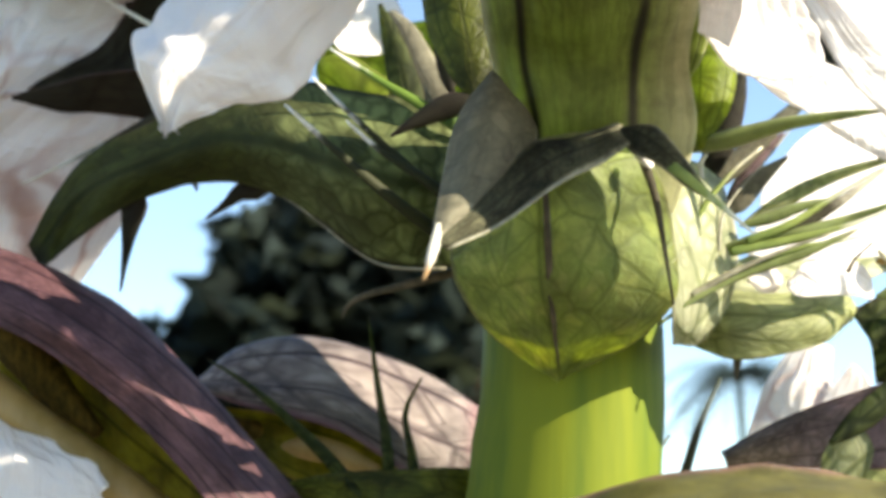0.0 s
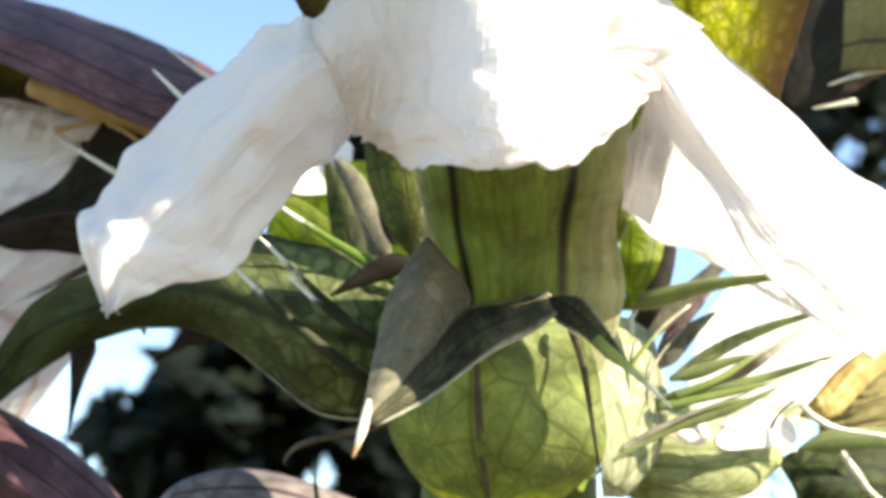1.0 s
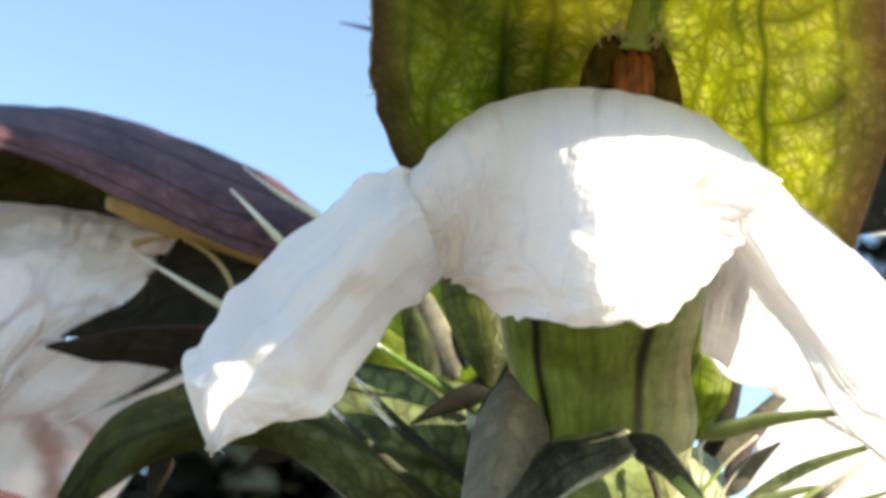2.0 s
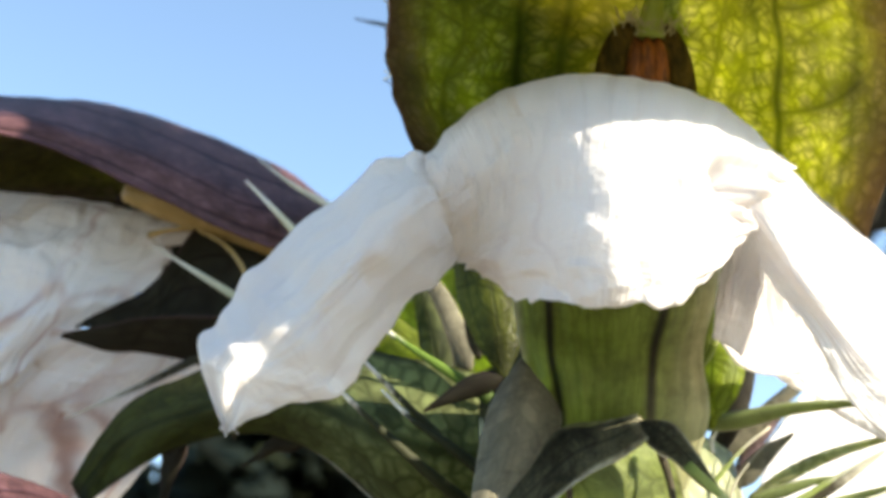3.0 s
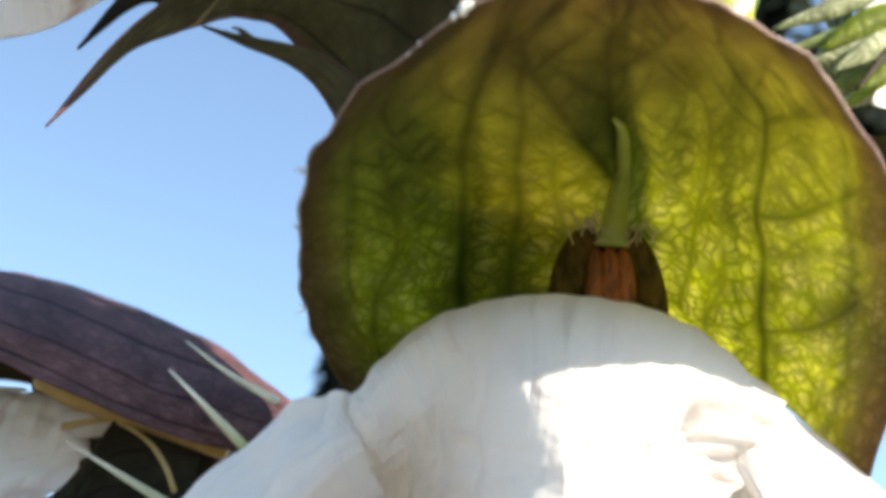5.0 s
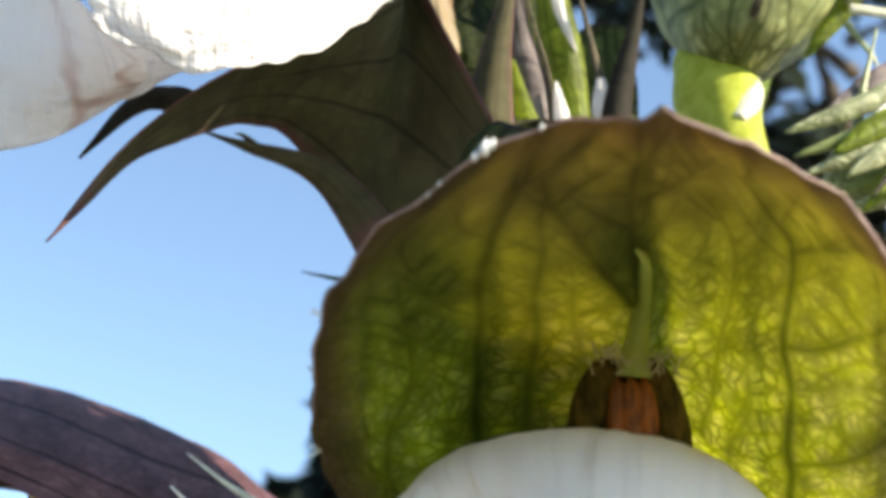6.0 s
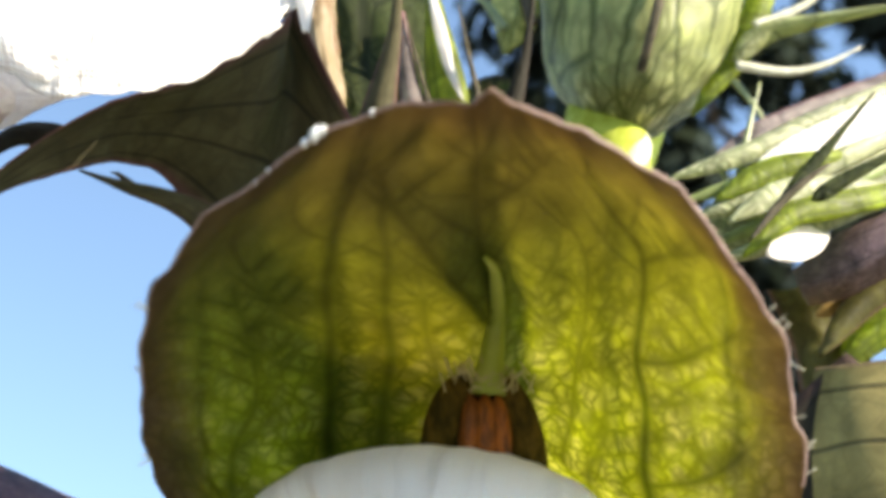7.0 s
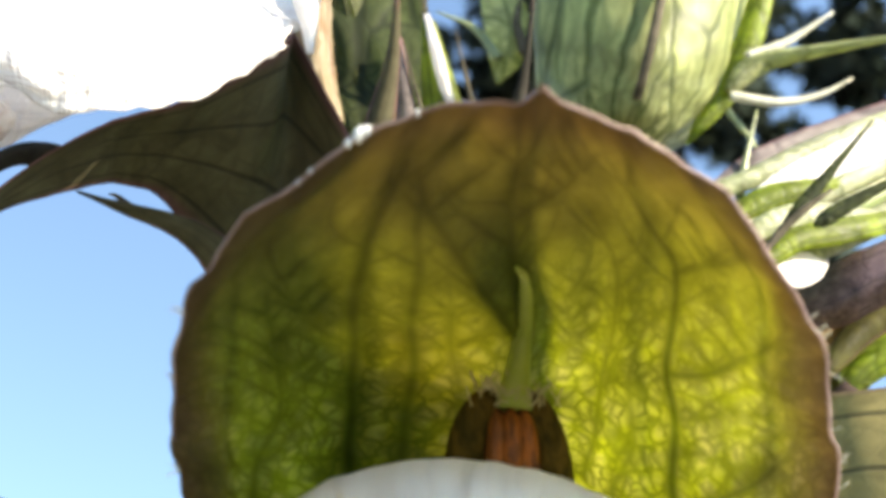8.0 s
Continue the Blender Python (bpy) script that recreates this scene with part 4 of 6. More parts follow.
ring_loft("flower_tube", [(0.74, 1.75, -0.55, 0.40, 0.22), (0.75, 1.25, 0.05, 0.45, 0.20), (0.80, 0.40, 0.70, 0.50, 0.20), (0.86, 0.22, 1.15, 0.50, 0.22)], CALYX, spike, "hidden green flower tube behind the lip, added to block sun", 61.0)
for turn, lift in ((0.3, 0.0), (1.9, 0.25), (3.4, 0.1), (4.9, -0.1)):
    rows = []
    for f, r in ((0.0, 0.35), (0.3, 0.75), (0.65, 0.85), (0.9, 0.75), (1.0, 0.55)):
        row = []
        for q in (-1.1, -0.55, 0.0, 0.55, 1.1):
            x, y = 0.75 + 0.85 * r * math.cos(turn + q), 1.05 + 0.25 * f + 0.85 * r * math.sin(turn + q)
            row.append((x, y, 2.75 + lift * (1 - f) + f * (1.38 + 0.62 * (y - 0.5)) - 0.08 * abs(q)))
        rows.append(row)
    loft("bract", rows, BRACT_DEEP, spike, label="unseen green bract behind the hood, added to block sun", seed=62.0 + turn, wave=0.03)
# bract above the view, added to keep direct sun off the side hood
loft("bract", [[(3.05, -0.80, 5.50), (3.20, -0.40, 5.58), (3.40, 0.05, 5.66)], [(2.15, -0.80, 5.52), (2.35, -0.20, 5.58), (2.60, 0.30, 5.68)], [(2.25, -0.50, 6.05), (2.30, 0.40, 6.00), (2.35, 0.95, 6.15)], [(1.95, -0.25, 6.35), (1.95, 0.40, 6.35), (2.05, 1.05, 6.50)], [(1.50, 0.05, 6.95), (1.55, 0.50, 6.95), (1.75, 1.05, 7.00)], [(1.30, 0.40, 7.45), (1.35, 0.60, 7.45), (1.50, 0.90, 7.50)]], BRACT_BROWN, spike, label="unseen dark bract added to shade the side hood", seed=67.0, wave=0.03)

# leaves round the flower's foot
blade("bracteole", [(0.15, 0.90, 0.48), (0.11, 0.95, 0.78), (0.04, 1.00, 1.13), (-0.01, 1.00, 1.66)], [0.05, 0.16, 0.22, 0.2], LEAFLET_DEEP, spike, "mottled green leaf lit from behind", seed=30.0)
blade("bracteole", [(1.45, 0.80, 0.18), (1.53, 0.85, 0.52), (1.56, 0.90, 0.83), (1.54, 0.90, 1.30)], [0.05, 0.13, 0.14, 0.1], LEAFLET, spike, "bright yellow-green leaf beside the calyx", seed=31.0)
blade("bracteole", [(1.45, 1.30, -0.01), (1.63, 1.20, 0.32), (1.73, 1.20, 0.61), (1.80, 1.20, 0.83)], [0.05, 0.08, 0.07, 0.01], BRACT_DARK, spike, "dark serrated leaf edge", seed=32.0)
blade("bracteole", [(-0.09, 2.00, 0.81), (-0.25, 2.00, 1.10), (-0.37, 2.00, 1.39), (-0.47, 2.00, 1.55)], [0.12, 0.13, 0.09, 0.02], BRACT_GREY, spike, "mauve-grey leaf with dark veins", seed=33.0)
blade("bracteole", [(-0.02, 1.40, 0.74), (-0.07, 1.40, 1.03), (-0.11, 1.40, 1.38), (-0.13, 1.40, 1.62)], [0.07, 0.06, 0.05, 0.03], BRACT_DARK, spike, "dark narrow leaf", seed=34.0)

# the flower beside it
arch = loft("bract", [[(-0.01, 1.20, 0.58), (0.00, 0.90, -0.05), (-0.00, 1.10, -0.46)], [(-0.55, 1.30, 0.71), (-0.49, 0.80, 0.03), (-0.49, 1.20, -0.39)], [(-1.12, 1.50, 0.88), (-1.00, 1.00, 0.27), (-0.97, 1.40, -0.00)], [(-1.54, 1.60, 0.84), (-1.47, 1.30, 0.40), (-1.52, 1.60, 0.23)], [(-2.08, 1.70, 0.63), (-2.04, 1.60, 0.34), (-2.11, 1.80, 0.14)], [(-2.54, 1.90, 0.44), (-2.52, 1.90, 0.20), (-2.55, 2.00, -0.07)], [(-2.91, 2.10, -0.08), (-2.86, 2.10, -0.16), (-2.80, 2.10, -0.24)]], ARCH, spike, label="arching green bract with dark veins and spines", seed=10.0, nu=70, nv=36, wave=0.03)
tube("margin", [(-0.04, 1.08, -0.47), (-0.28, 1.12, -0.46), (-0.49, 1.18, -0.40), (-0.74, 1.30, -0.20), (-0.97, 1.38, -0.01), (-1.20, 1.48, 0.15)], [0.010, 0.010, 0.009, 0.008, 0.006, 0.004], RIB, arch, "thin pale margin")
side = loft("hood", [[(-1.25, 2.50, 1.78), (-1.12, 2.60, 2.04), (-1.11, 3.00, 2.32), (-1.24, 3.60, 2.23), (-1.48, 3.80, 1.99)], [(-1.86, 2.20, 1.85), (-1.79, 2.30, 2.17), (-1.83, 3.20, 2.85), (-2.02, 3.80, 2.69), (-2.53, 4.00, 2.48)], [(-2.60, 1.80, 2.07), (-2.65, 2.00, 2.48), (-2.95, 3.20, 3.29), (-3.16, 4.00, 3.26), (-3.62, 4.20, 2.81)], [(-3.42, 1.60, 2.36), (-3.47, 1.80, 2.62), (-3.93, 3.20, 3.42), (-4.24, 4.10, 3.38), (-4.65, 4.20, 2.80)], [(-4.47, 1.60, 2.46), (-4.54, 1.80, 2.66), (-5.11, 3.10, 3.35), (-5.47, 4.00, 3.14), (-5.49, 4.10, 2.74)]], HOOD_OUT, spike, HOOD_IN, "arched purple hood seen from its side", seed=11.0, nu=60, nv=60, turn=True, wave=0.02)
tube("filament", [(-2.88, 2.55, 2.33), (-2.55, 2.50, 2.22), (-2.05, 2.50, 2.06), (-1.47, 2.50, 1.84)], [0.08, 0.13, 0.12, 0.1], FILAMENT, side, "thick buff filament", sides=14)
tube("filament", [(-2.68, 2.60, 1.99), (-2.48, 2.55, 2.02), (-2.27, 2.50, 2.01), (-2.02, 2.40, 1.85), (-1.86, 2.30, 1.65), (-1.78, 2.30, 1.47)], [0.03, 0.022, 0.02, 0.02, 0.02, 0.02], FILAMENT, side, "thin pale curled thread")
loft("lip", [[(-2.61, 2.90, 2.18), (-3.01, 2.90, 2.29), (-3.59, 3.00, 2.37), (-4.29, 3.20, 2.52)], [(-2.54, 2.80, 1.81), (-3.10, 2.60, 1.79), (-3.60, 2.60, 1.87), (-4.36, 2.80, 2.05)], [(-2.98, 2.80, 1.45), (-3.32, 2.50, 1.30), (-3.71, 2.50, 1.34), (-4.50, 2.70, 1.41)], [(-3.64, 2.80, 0.75), (-3.77, 2.70, 0.68), (-4.10, 2.70, 0.58), (-4.57, 2.80, 0.59)]], PETAL_PINK, side, label="white ruffled lip", frill=0.08, wave=0.10, freq=2.4, ruffle=0.1, ribs=0.025, rib_count=7, seed=12.0, nu=60, nv=70)
loft("lip", [[(-3.09, 3.00, 2.38), (-3.74, 3.00, 2.44), (-4.50, 3.00, 2.51)], [(-3.32, 2.90, 2.22), (-3.87, 2.90, 2.20), (-4.52, 2.90, 2.23)]], PETAL, side, label="white upper fold of the lip", wave=0.05, seed=12.5)
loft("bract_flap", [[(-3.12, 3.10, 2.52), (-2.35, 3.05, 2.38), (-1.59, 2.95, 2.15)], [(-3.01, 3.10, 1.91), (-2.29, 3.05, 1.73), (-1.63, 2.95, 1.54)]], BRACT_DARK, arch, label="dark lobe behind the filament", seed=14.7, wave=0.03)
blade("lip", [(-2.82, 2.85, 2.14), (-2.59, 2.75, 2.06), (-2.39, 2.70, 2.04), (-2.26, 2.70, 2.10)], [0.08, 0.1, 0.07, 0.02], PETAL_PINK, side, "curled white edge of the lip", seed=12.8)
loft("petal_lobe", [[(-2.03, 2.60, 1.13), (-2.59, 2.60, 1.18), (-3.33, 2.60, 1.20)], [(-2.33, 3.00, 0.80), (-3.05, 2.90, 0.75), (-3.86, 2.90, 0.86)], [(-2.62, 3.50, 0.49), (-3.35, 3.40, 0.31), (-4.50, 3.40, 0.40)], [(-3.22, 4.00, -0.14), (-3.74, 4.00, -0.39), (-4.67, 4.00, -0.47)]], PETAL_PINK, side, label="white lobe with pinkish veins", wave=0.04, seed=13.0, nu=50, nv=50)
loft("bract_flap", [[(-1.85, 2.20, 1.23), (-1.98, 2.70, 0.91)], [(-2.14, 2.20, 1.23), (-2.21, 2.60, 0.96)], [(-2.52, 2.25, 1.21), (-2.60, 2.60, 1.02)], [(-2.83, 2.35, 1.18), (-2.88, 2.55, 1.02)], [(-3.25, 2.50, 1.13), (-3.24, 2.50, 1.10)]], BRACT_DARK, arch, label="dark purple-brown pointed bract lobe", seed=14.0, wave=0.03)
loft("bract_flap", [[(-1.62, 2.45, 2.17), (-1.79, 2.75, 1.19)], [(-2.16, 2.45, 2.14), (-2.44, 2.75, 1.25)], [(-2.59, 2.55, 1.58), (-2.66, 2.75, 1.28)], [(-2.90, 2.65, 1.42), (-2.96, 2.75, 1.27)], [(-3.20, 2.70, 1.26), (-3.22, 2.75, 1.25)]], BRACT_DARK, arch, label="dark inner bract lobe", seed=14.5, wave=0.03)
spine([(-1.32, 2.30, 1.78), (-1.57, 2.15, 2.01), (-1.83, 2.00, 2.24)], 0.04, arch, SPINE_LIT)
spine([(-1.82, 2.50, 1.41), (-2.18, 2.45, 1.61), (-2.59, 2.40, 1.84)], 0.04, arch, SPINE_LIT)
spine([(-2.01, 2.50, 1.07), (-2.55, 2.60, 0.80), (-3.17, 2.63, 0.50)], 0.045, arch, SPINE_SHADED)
spine([(-1.16, 2.40, 2.16), (-1.50, 2.40, 2.35), (-1.83, 2.45, 2.60)], 0.035, arch, SPINE_PALE)
blade("spine", [(-2.11, 1.85, 0.24), (-2.16, 1.90, 0.04), (-2.21, 2.00, -0.16), (-2.26, 2.10, -0.40)], [0.12, 0.07, 0.03, 0.005], BRACT_DARK, arch)
blade("spine", [(-1.19, 1.60, 0.17), (-1.38, 1.65, 0.17), (-1.49, 1.70, 0.10), (-1.64, 1.80, 0.03)], [0.09, 0.06, 0.03, 0.005], BRACT_DARK, arch)
spine([(-1.72, 1.70, 0.27), (-1.70, 1.70, 0.23), (-1.69, 1.70, 0.19)], 0.03, arch, SPINE_DARK)
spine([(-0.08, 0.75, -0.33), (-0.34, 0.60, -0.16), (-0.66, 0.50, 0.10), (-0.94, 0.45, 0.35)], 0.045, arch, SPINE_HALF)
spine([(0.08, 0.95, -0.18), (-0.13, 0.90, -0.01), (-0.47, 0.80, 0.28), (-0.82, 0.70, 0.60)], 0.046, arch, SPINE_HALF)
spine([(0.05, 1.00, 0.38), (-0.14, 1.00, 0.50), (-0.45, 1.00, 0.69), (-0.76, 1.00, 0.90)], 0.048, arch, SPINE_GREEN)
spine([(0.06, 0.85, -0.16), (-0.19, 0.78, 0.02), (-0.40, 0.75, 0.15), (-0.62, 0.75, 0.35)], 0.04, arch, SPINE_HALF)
blade("spine", [(0.14, 0.40, 0.36), (-0.02, 0.40, 0.31), (-0.18, 0.40, 0.23), (-0.33, 0.40, 0.14)], [0.06, 0.07, 0.04, 0.006], BRACT_DARK, arch, "dark purple tooth")
blade("spine", [(-0.24, 1.30, 0.45), (-0.32, 1.30, 0.80), (-0.41, 1.30, 1.11), (-0.48, 1.30, 1.31)], [0.12, 0.1, 0.06, 0.01], BRACT_DEEP, arch, "green upright tooth")
blade("bracteole", [(-0.37, 2.40, 0.95), (-0.61, 2.40, 1.03), (-0.86, 2.40, 1.25), (-1.02, 2.40, 1.29)], [0.2, 0.2, 0.15, 0.05], LEAFLET, spike, "yellow-green leaf in the sun", seed=35.0)
loft("bracteole", [[(-1.14, 3.30, 1.31), (-1.11, 3.30, 1.78)], [(-0.63, 3.30, 1.07), (-0.67, 3.35, 1.99)], [(-0.14, 3.30, 1.03), (-0.16, 3.35, 2.04)], [(0.21, 3.30, 1.31), (0.16, 3.30, 2.17)]], LEAFLET, spike, label="mottled yellow-green leaf behind the spines", seed=36.5, wave=0.06)
loft("petal", [[(-0.96, 2.60, 1.65), (-0.94, 2.60, 1.58)], [(-0.88, 2.80, 1.91), (-0.87, 2.70, 1.53)], [(-0.73, 3.10, 2.16), (-0.74, 3.00, 1.61)], [(-0.59, 3.50, 2.32), (-0.57, 3.40, 1.79)], [(-0.50, 3.70, 2.26), (-0.49, 3.60, 2.02)]], PETAL, spike, label="sunlit white petal behind the spines", seed=36.0)

# lower flowers
lower = loft("hood", [[(-3.27, 1.20, -0.73), (-3.34, 1.30, -0.43), (-3.65, 2.00, -0.00), (-4.04, 3.00, -0.06)], [(-2.74, 1.20, -0.80), (-2.80, 1.30, -0.54), (-3.06, 2.00, -0.14), (-3.37, 3.00, -0.57)], [(-2.24, 1.30, -1.10), (-2.14, 1.30, -0.89), (-2.28, 2.00, -0.53), (-2.70, 3.00, -1.19)], [(-1.69, 1.30, -1.57), (-1.62, 1.40, -1.33), (-1.69, 2.00, -1.07), (-2.26, 3.00, -1.79)], [(-1.28, 1.40, -2.07), (-1.10, 1.50, -1.86), (-1.01, 2.10, -1.79), (-1.64, 3.00, -2.17)]], HOOD_OUT, spike, HOOD_OLIVE, "drooping purple hood with dark veins", seed=15.0, nu=60, nv=50, wave=0.02)
tube("filament", [(-3.23, 2.00, -0.93), (-2.67, 2.00, -1.39), (-2.21, 2.00, -1.71), (-1.75, 2.00, -2.05)], [0.12, 0.16, 0.17, 0.17], FILAMENT, lower, "thick buff filament", sides=16)
loft("hood_fold", [[(-3.70, 2.60, -0.30), (-3.70, 2.65, -1.35)], [(-2.80, 2.60, -0.75), (-2.90, 2.65, -1.80)], [(-2.10, 2.60, -1.30), (-2.20, 2.65, -2.15)], [(-1.55, 2.60, -1.75), (-1.65, 2.65, -2.45)]], HOOD_OLIVE, lower, label="olive inside of the drooping hood", seed=15.5, wave=0.06)
tube("anther", [(-3.26, 2.20, -0.47), (-2.89, 2.20, -0.85), (-2.60, 2.20, -1.14), (-2.38, 2.20, -1.34)], [0.12, 0.14, 0.11, 0.05], FUR, lower, "dark furry anther", lumps=0.3, sides=16)
loft("lip", [[(-3.21, 1.80, -1.21), (-2.73, 1.70, -1.37), (-2.43, 1.70, -1.51)], [(-3.07, 1.50, -1.59), (-2.57, 1.50, -1.63), (-2.09, 1.50, -1.77)], [(-3.03, 1.50, -2.07), (-2.54, 1.50, -2.07), (-2.16, 1.50, -2.07)]], PETAL, lower, label="white frilled lip", frill=0.1, ruffle=0.1, wave=0.08, freq=3.0, seed=16.0)
mid = loft("hood", [[(-1.96, 3.20, -0.91), (-1.96, 3.20, -0.89), (-1.94, 3.40, -0.79), (-1.97, 3.80, -0.83)], [(-1.50, 2.90, -1.08), (-1.57, 3.00, -0.90), (-1.67, 3.50, -0.55), (-1.73, 4.20, -0.78)], [(-0.84, 2.80, -1.26), (-0.94, 2.90, -0.95), (-1.11, 3.50, -0.49), (-1.21, 4.40, -0.89)], [(-0.29, 2.80, -1.60), (-0.29, 2.90, -1.23), (-0.33, 3.50, -0.74), (-0.56, 4.40, -1.26)], [(0.14, 2.90, -1.78), (0.18, 3.00, -1.38), (0.22, 3.50, -1.08), (0.13, 4.20, -1.49)]], HOOD_PALE, spike, HOOD_OLIVE, "pale hood with purple stripes and painted shadow lines", seed=17.0, nu=50, nv=50)
tube("anther", [(-1.74, 3.40, -1.12), (-1.53, 3.30, -1.21), (-1.33, 3.40, -1.24)], [0.06, 0.09, 0.05], FUR, mid, "dark anther", lumps=0.4)
loft("bract", [[(-1.23, 2.30, -1.67), (-0.93, 2.30, -1.82)], [(-0.77, 2.20, -1.59), (-0.62, 2.20, -1.82)], [(-0.18, 2.20, -1.56), (-0.10, 2.20, -1.89)], [(0.19, 2.20, -1.56), (0.23, 2.20, -1.96)]], LEAFLET_DEEP, spike, label="green toothed bract around the stem", seed=17.5, wave=0.08)
loft("hood_fold", [[(-1.75, 3.35, -1.02), (-1.70, 3.30, -1.22)], [(-1.25, 3.25, -1.10), (-1.25, 3.20, -1.55)], [(-0.70, 3.25, -1.25), (-0.75, 3.20, -1.75)], [(-0.10, 3.30, -1.50), (-0.20, 3.25, -1.95)]], HOOD_OLIVE, mid, label="yellow-green inside of the pale hood", seed=17.8, wave=0.05)
blade("filament", [(-1.27, 3.00, -1.34), (-0.94, 3.00, -1.38), (-0.58, 3.00, -1.52)], [0.06, 0.09, 0.04], FILAMENT, mid, "yellow filament")
blade("spine", [(-0.44, 2.30, -1.71), (-0.48, 2.40, -1.36), (-0.56, 2.50, -0.93), (-0.63, 2.58, -0.49)], [0.05, 0.035, 0.02, 0.004], BRACT_DEEP, mid)
blade("spine", [(-0.62, 2.20, -1.75), (-0.94, 2.30, -1.41), (-1.38, 2.40, -1.02), (-1.74, 2.50, -0.79)], [0.06, 0.04, 0.02, 0.004], BRACT_DEEP, mid)
blade("spine", [(-0.26, 2.30, -1.74), (-0.31, 2.40, -1.44), (-0.36, 2.50, -1.16), (-0.25, 2.50, -0.92)], [0.05, 0.03, 0.018, 0.004], BRACT_DEEP, mid)
front = loft("hood", [[(0.36, -1.80, -2.44), (0.90, -2.00, -2.43), (1.40, -2.00, -2.43), (1.86, -1.80, -2.43)], [(0.37, -1.60, -2.13), (0.94, -1.80, -2.03), (1.47, -1.80, -2.02), (1.94, -1.60, -2.05)], [(0.39, -0.80, -1.99), (1.04, -1.00, -1.82), (1.65, -1.00, -1.83), (2.19, -0.80, -1.85)]], HOOD_BROWN, spike, label="brownish hood of a lower flower", seed=18.0, wave=0.05)
low_bract = loft("bract", [[(1.69, 2.00, -1.47), (1.70, 1.90, -1.52), (1.72, 1.90, -1.58)], [(2.06, 1.60, -1.28), (2.07, 1.50, -1.41), (2.09, 1.50, -1.61)], [(2.57, 1.30, -1.12), (2.53, 1.20, -1.31), (2.51, 1.20, -1.64)], [(2.99, 1.20, -1.01), (2.94, 1.10, -1.22), (2.91, 1.10, -1.64)]], MAUVE, spike, label="greyish mauve lower bract", seed=19.0)
blade("spine", [(2.13, 0.90, -1.52), (2.40, 0.90, -1.31), (2.60, 0.90, -1.13), (2.84, 0.90, -0.91)], [0.06, 0.075, 0.05, 0.01], BRACT_DEEP, low_bract, "green tooth")
blade("bract_flap", [(2.18, 1.30, -1.76), (2.45, 1.30, -1.53), (2.80, 1.30, -1.33)], [0.15, 0.2, 0.2], BRACT, low_bract, "pale green blade", seed=19.5)
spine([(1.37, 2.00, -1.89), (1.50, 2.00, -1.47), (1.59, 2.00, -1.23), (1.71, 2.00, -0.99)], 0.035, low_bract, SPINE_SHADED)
spine([(1.72, 1.40, -0.96), (1.71, 1.40, -1.03), (1.70, 1.40, -1.10)], 0.03, low_bract, SPINE_DARK)
spine([(1.23, 2.00, -1.58), (1.29, 2.00, -1.47), (1.37, 2.00, -1.36)], 0.03, low_bract, SPINE_PALE)
# the duller petal white puts shade on these two petals
loft("petal", [[(2.19, 4.00, -1.20), (2.54, 4.00, -1.20), (2.85, 4.00, -0.98)], [(2.34, 4.00, -0.80), (2.58, 3.90, -0.82), (2.86, 4.00, -0.76)], [(2.57, 4.00, -0.46), (2.75, 4.00, -0.41), (2.90, 4.00, -0.48)]], PETAL_PINK, spike, label="white petal in shade", seed=20.0, ribs=0.02, rib_count=5)
loft("petal", [[(2.65, 3.90, -1.08), (2.96, 3.90, -0.95), (3.18, 3.90, -0.86)], [(2.84, 3.90, -0.81), (3.02, 3.90, -0.75), (3.16, 3.90, -0.81)], [(2.98, 3.90, -0.64), (3.03, 3.90, -0.62), (3.11, 3.90, -0.70)]], PETAL_PINK, spike, label="small white petal in shade", seed=21.0)

# the bud beside the stem
bud = loft("bract", [[(1.42, 1.75, -0.31), (1.37, 1.55, -0.60), (1.43, 1.50, -0.85)], [(1.73, 1.70, -0.43), (1.62, 1.25, -0.73), (1.67, 1.25, -0.99)], [(2.12, 1.70, -0.50), (2.02, 1.25, -0.76), (2.01, 1.25, -0.95)], [(2.36, 1.75, -0.46), (2.28, 1.35, -0.69), (2.25, 1.35, -0.86)], [(2.51, 1.85, -0.51), (2.47, 1.60, -0.64), (2.50, 1.85, -0.67)], [(2.56, 1.90, -0.56), (2.55, 1.85, -0.60), (2.56, 1.90, -0.61)]], BRACT_NET, spike, label="pale green veined bract", seed=22.0, nu=120, nv=120, wave=0.04)
add_veins(bud, 120, 0.7, 1.2, 12, [[(0.5, 0.02), (0.5, 0.5), (0.5, 0.95)], [(0.45, 0.03), (0.2, 0.35), (0.15, 0.8)], [(0.55, 0.03), (0.8, 0.35), (0.85, 0.8)]], (0.8, 0.8, 0.8), every=30, reach=(0.15, 0.35), thick=0.9)
loft("bract_flap", [[(1.35, 1.50, -0.54), (1.60, 1.50, -0.40), (1.87, 1.60, -0.27)], [(1.66, 1.50, -0.61), (1.89, 1.60, -0.45), (2.15, 1.80, -0.26)], [(2.09, 1.60, -0.66), (2.43, 1.80, -0.48), (3.14, 2.20, -0.13)]], BRACT_SUNLIT, bud, label="sunlit inner blade of the bract", seed=22.5)
# two white pieces laid on the bract in place of its sunlit spots
loft("petal", [[(1.74, 1.10, -0.54), (1.77, 1.10, -0.56)], [(1.83, 1.15, -0.44), (1.83, 1.15, -0.60)], [(1.91, 1.20, -0.43), (1.92, 1.20, -0.59)], [(1.98, 1.25, -0.49), (1.98, 1.25, -0.52)]], PETAL, bud, label="white sliver standing for a sunlit patch", seed=22.6)
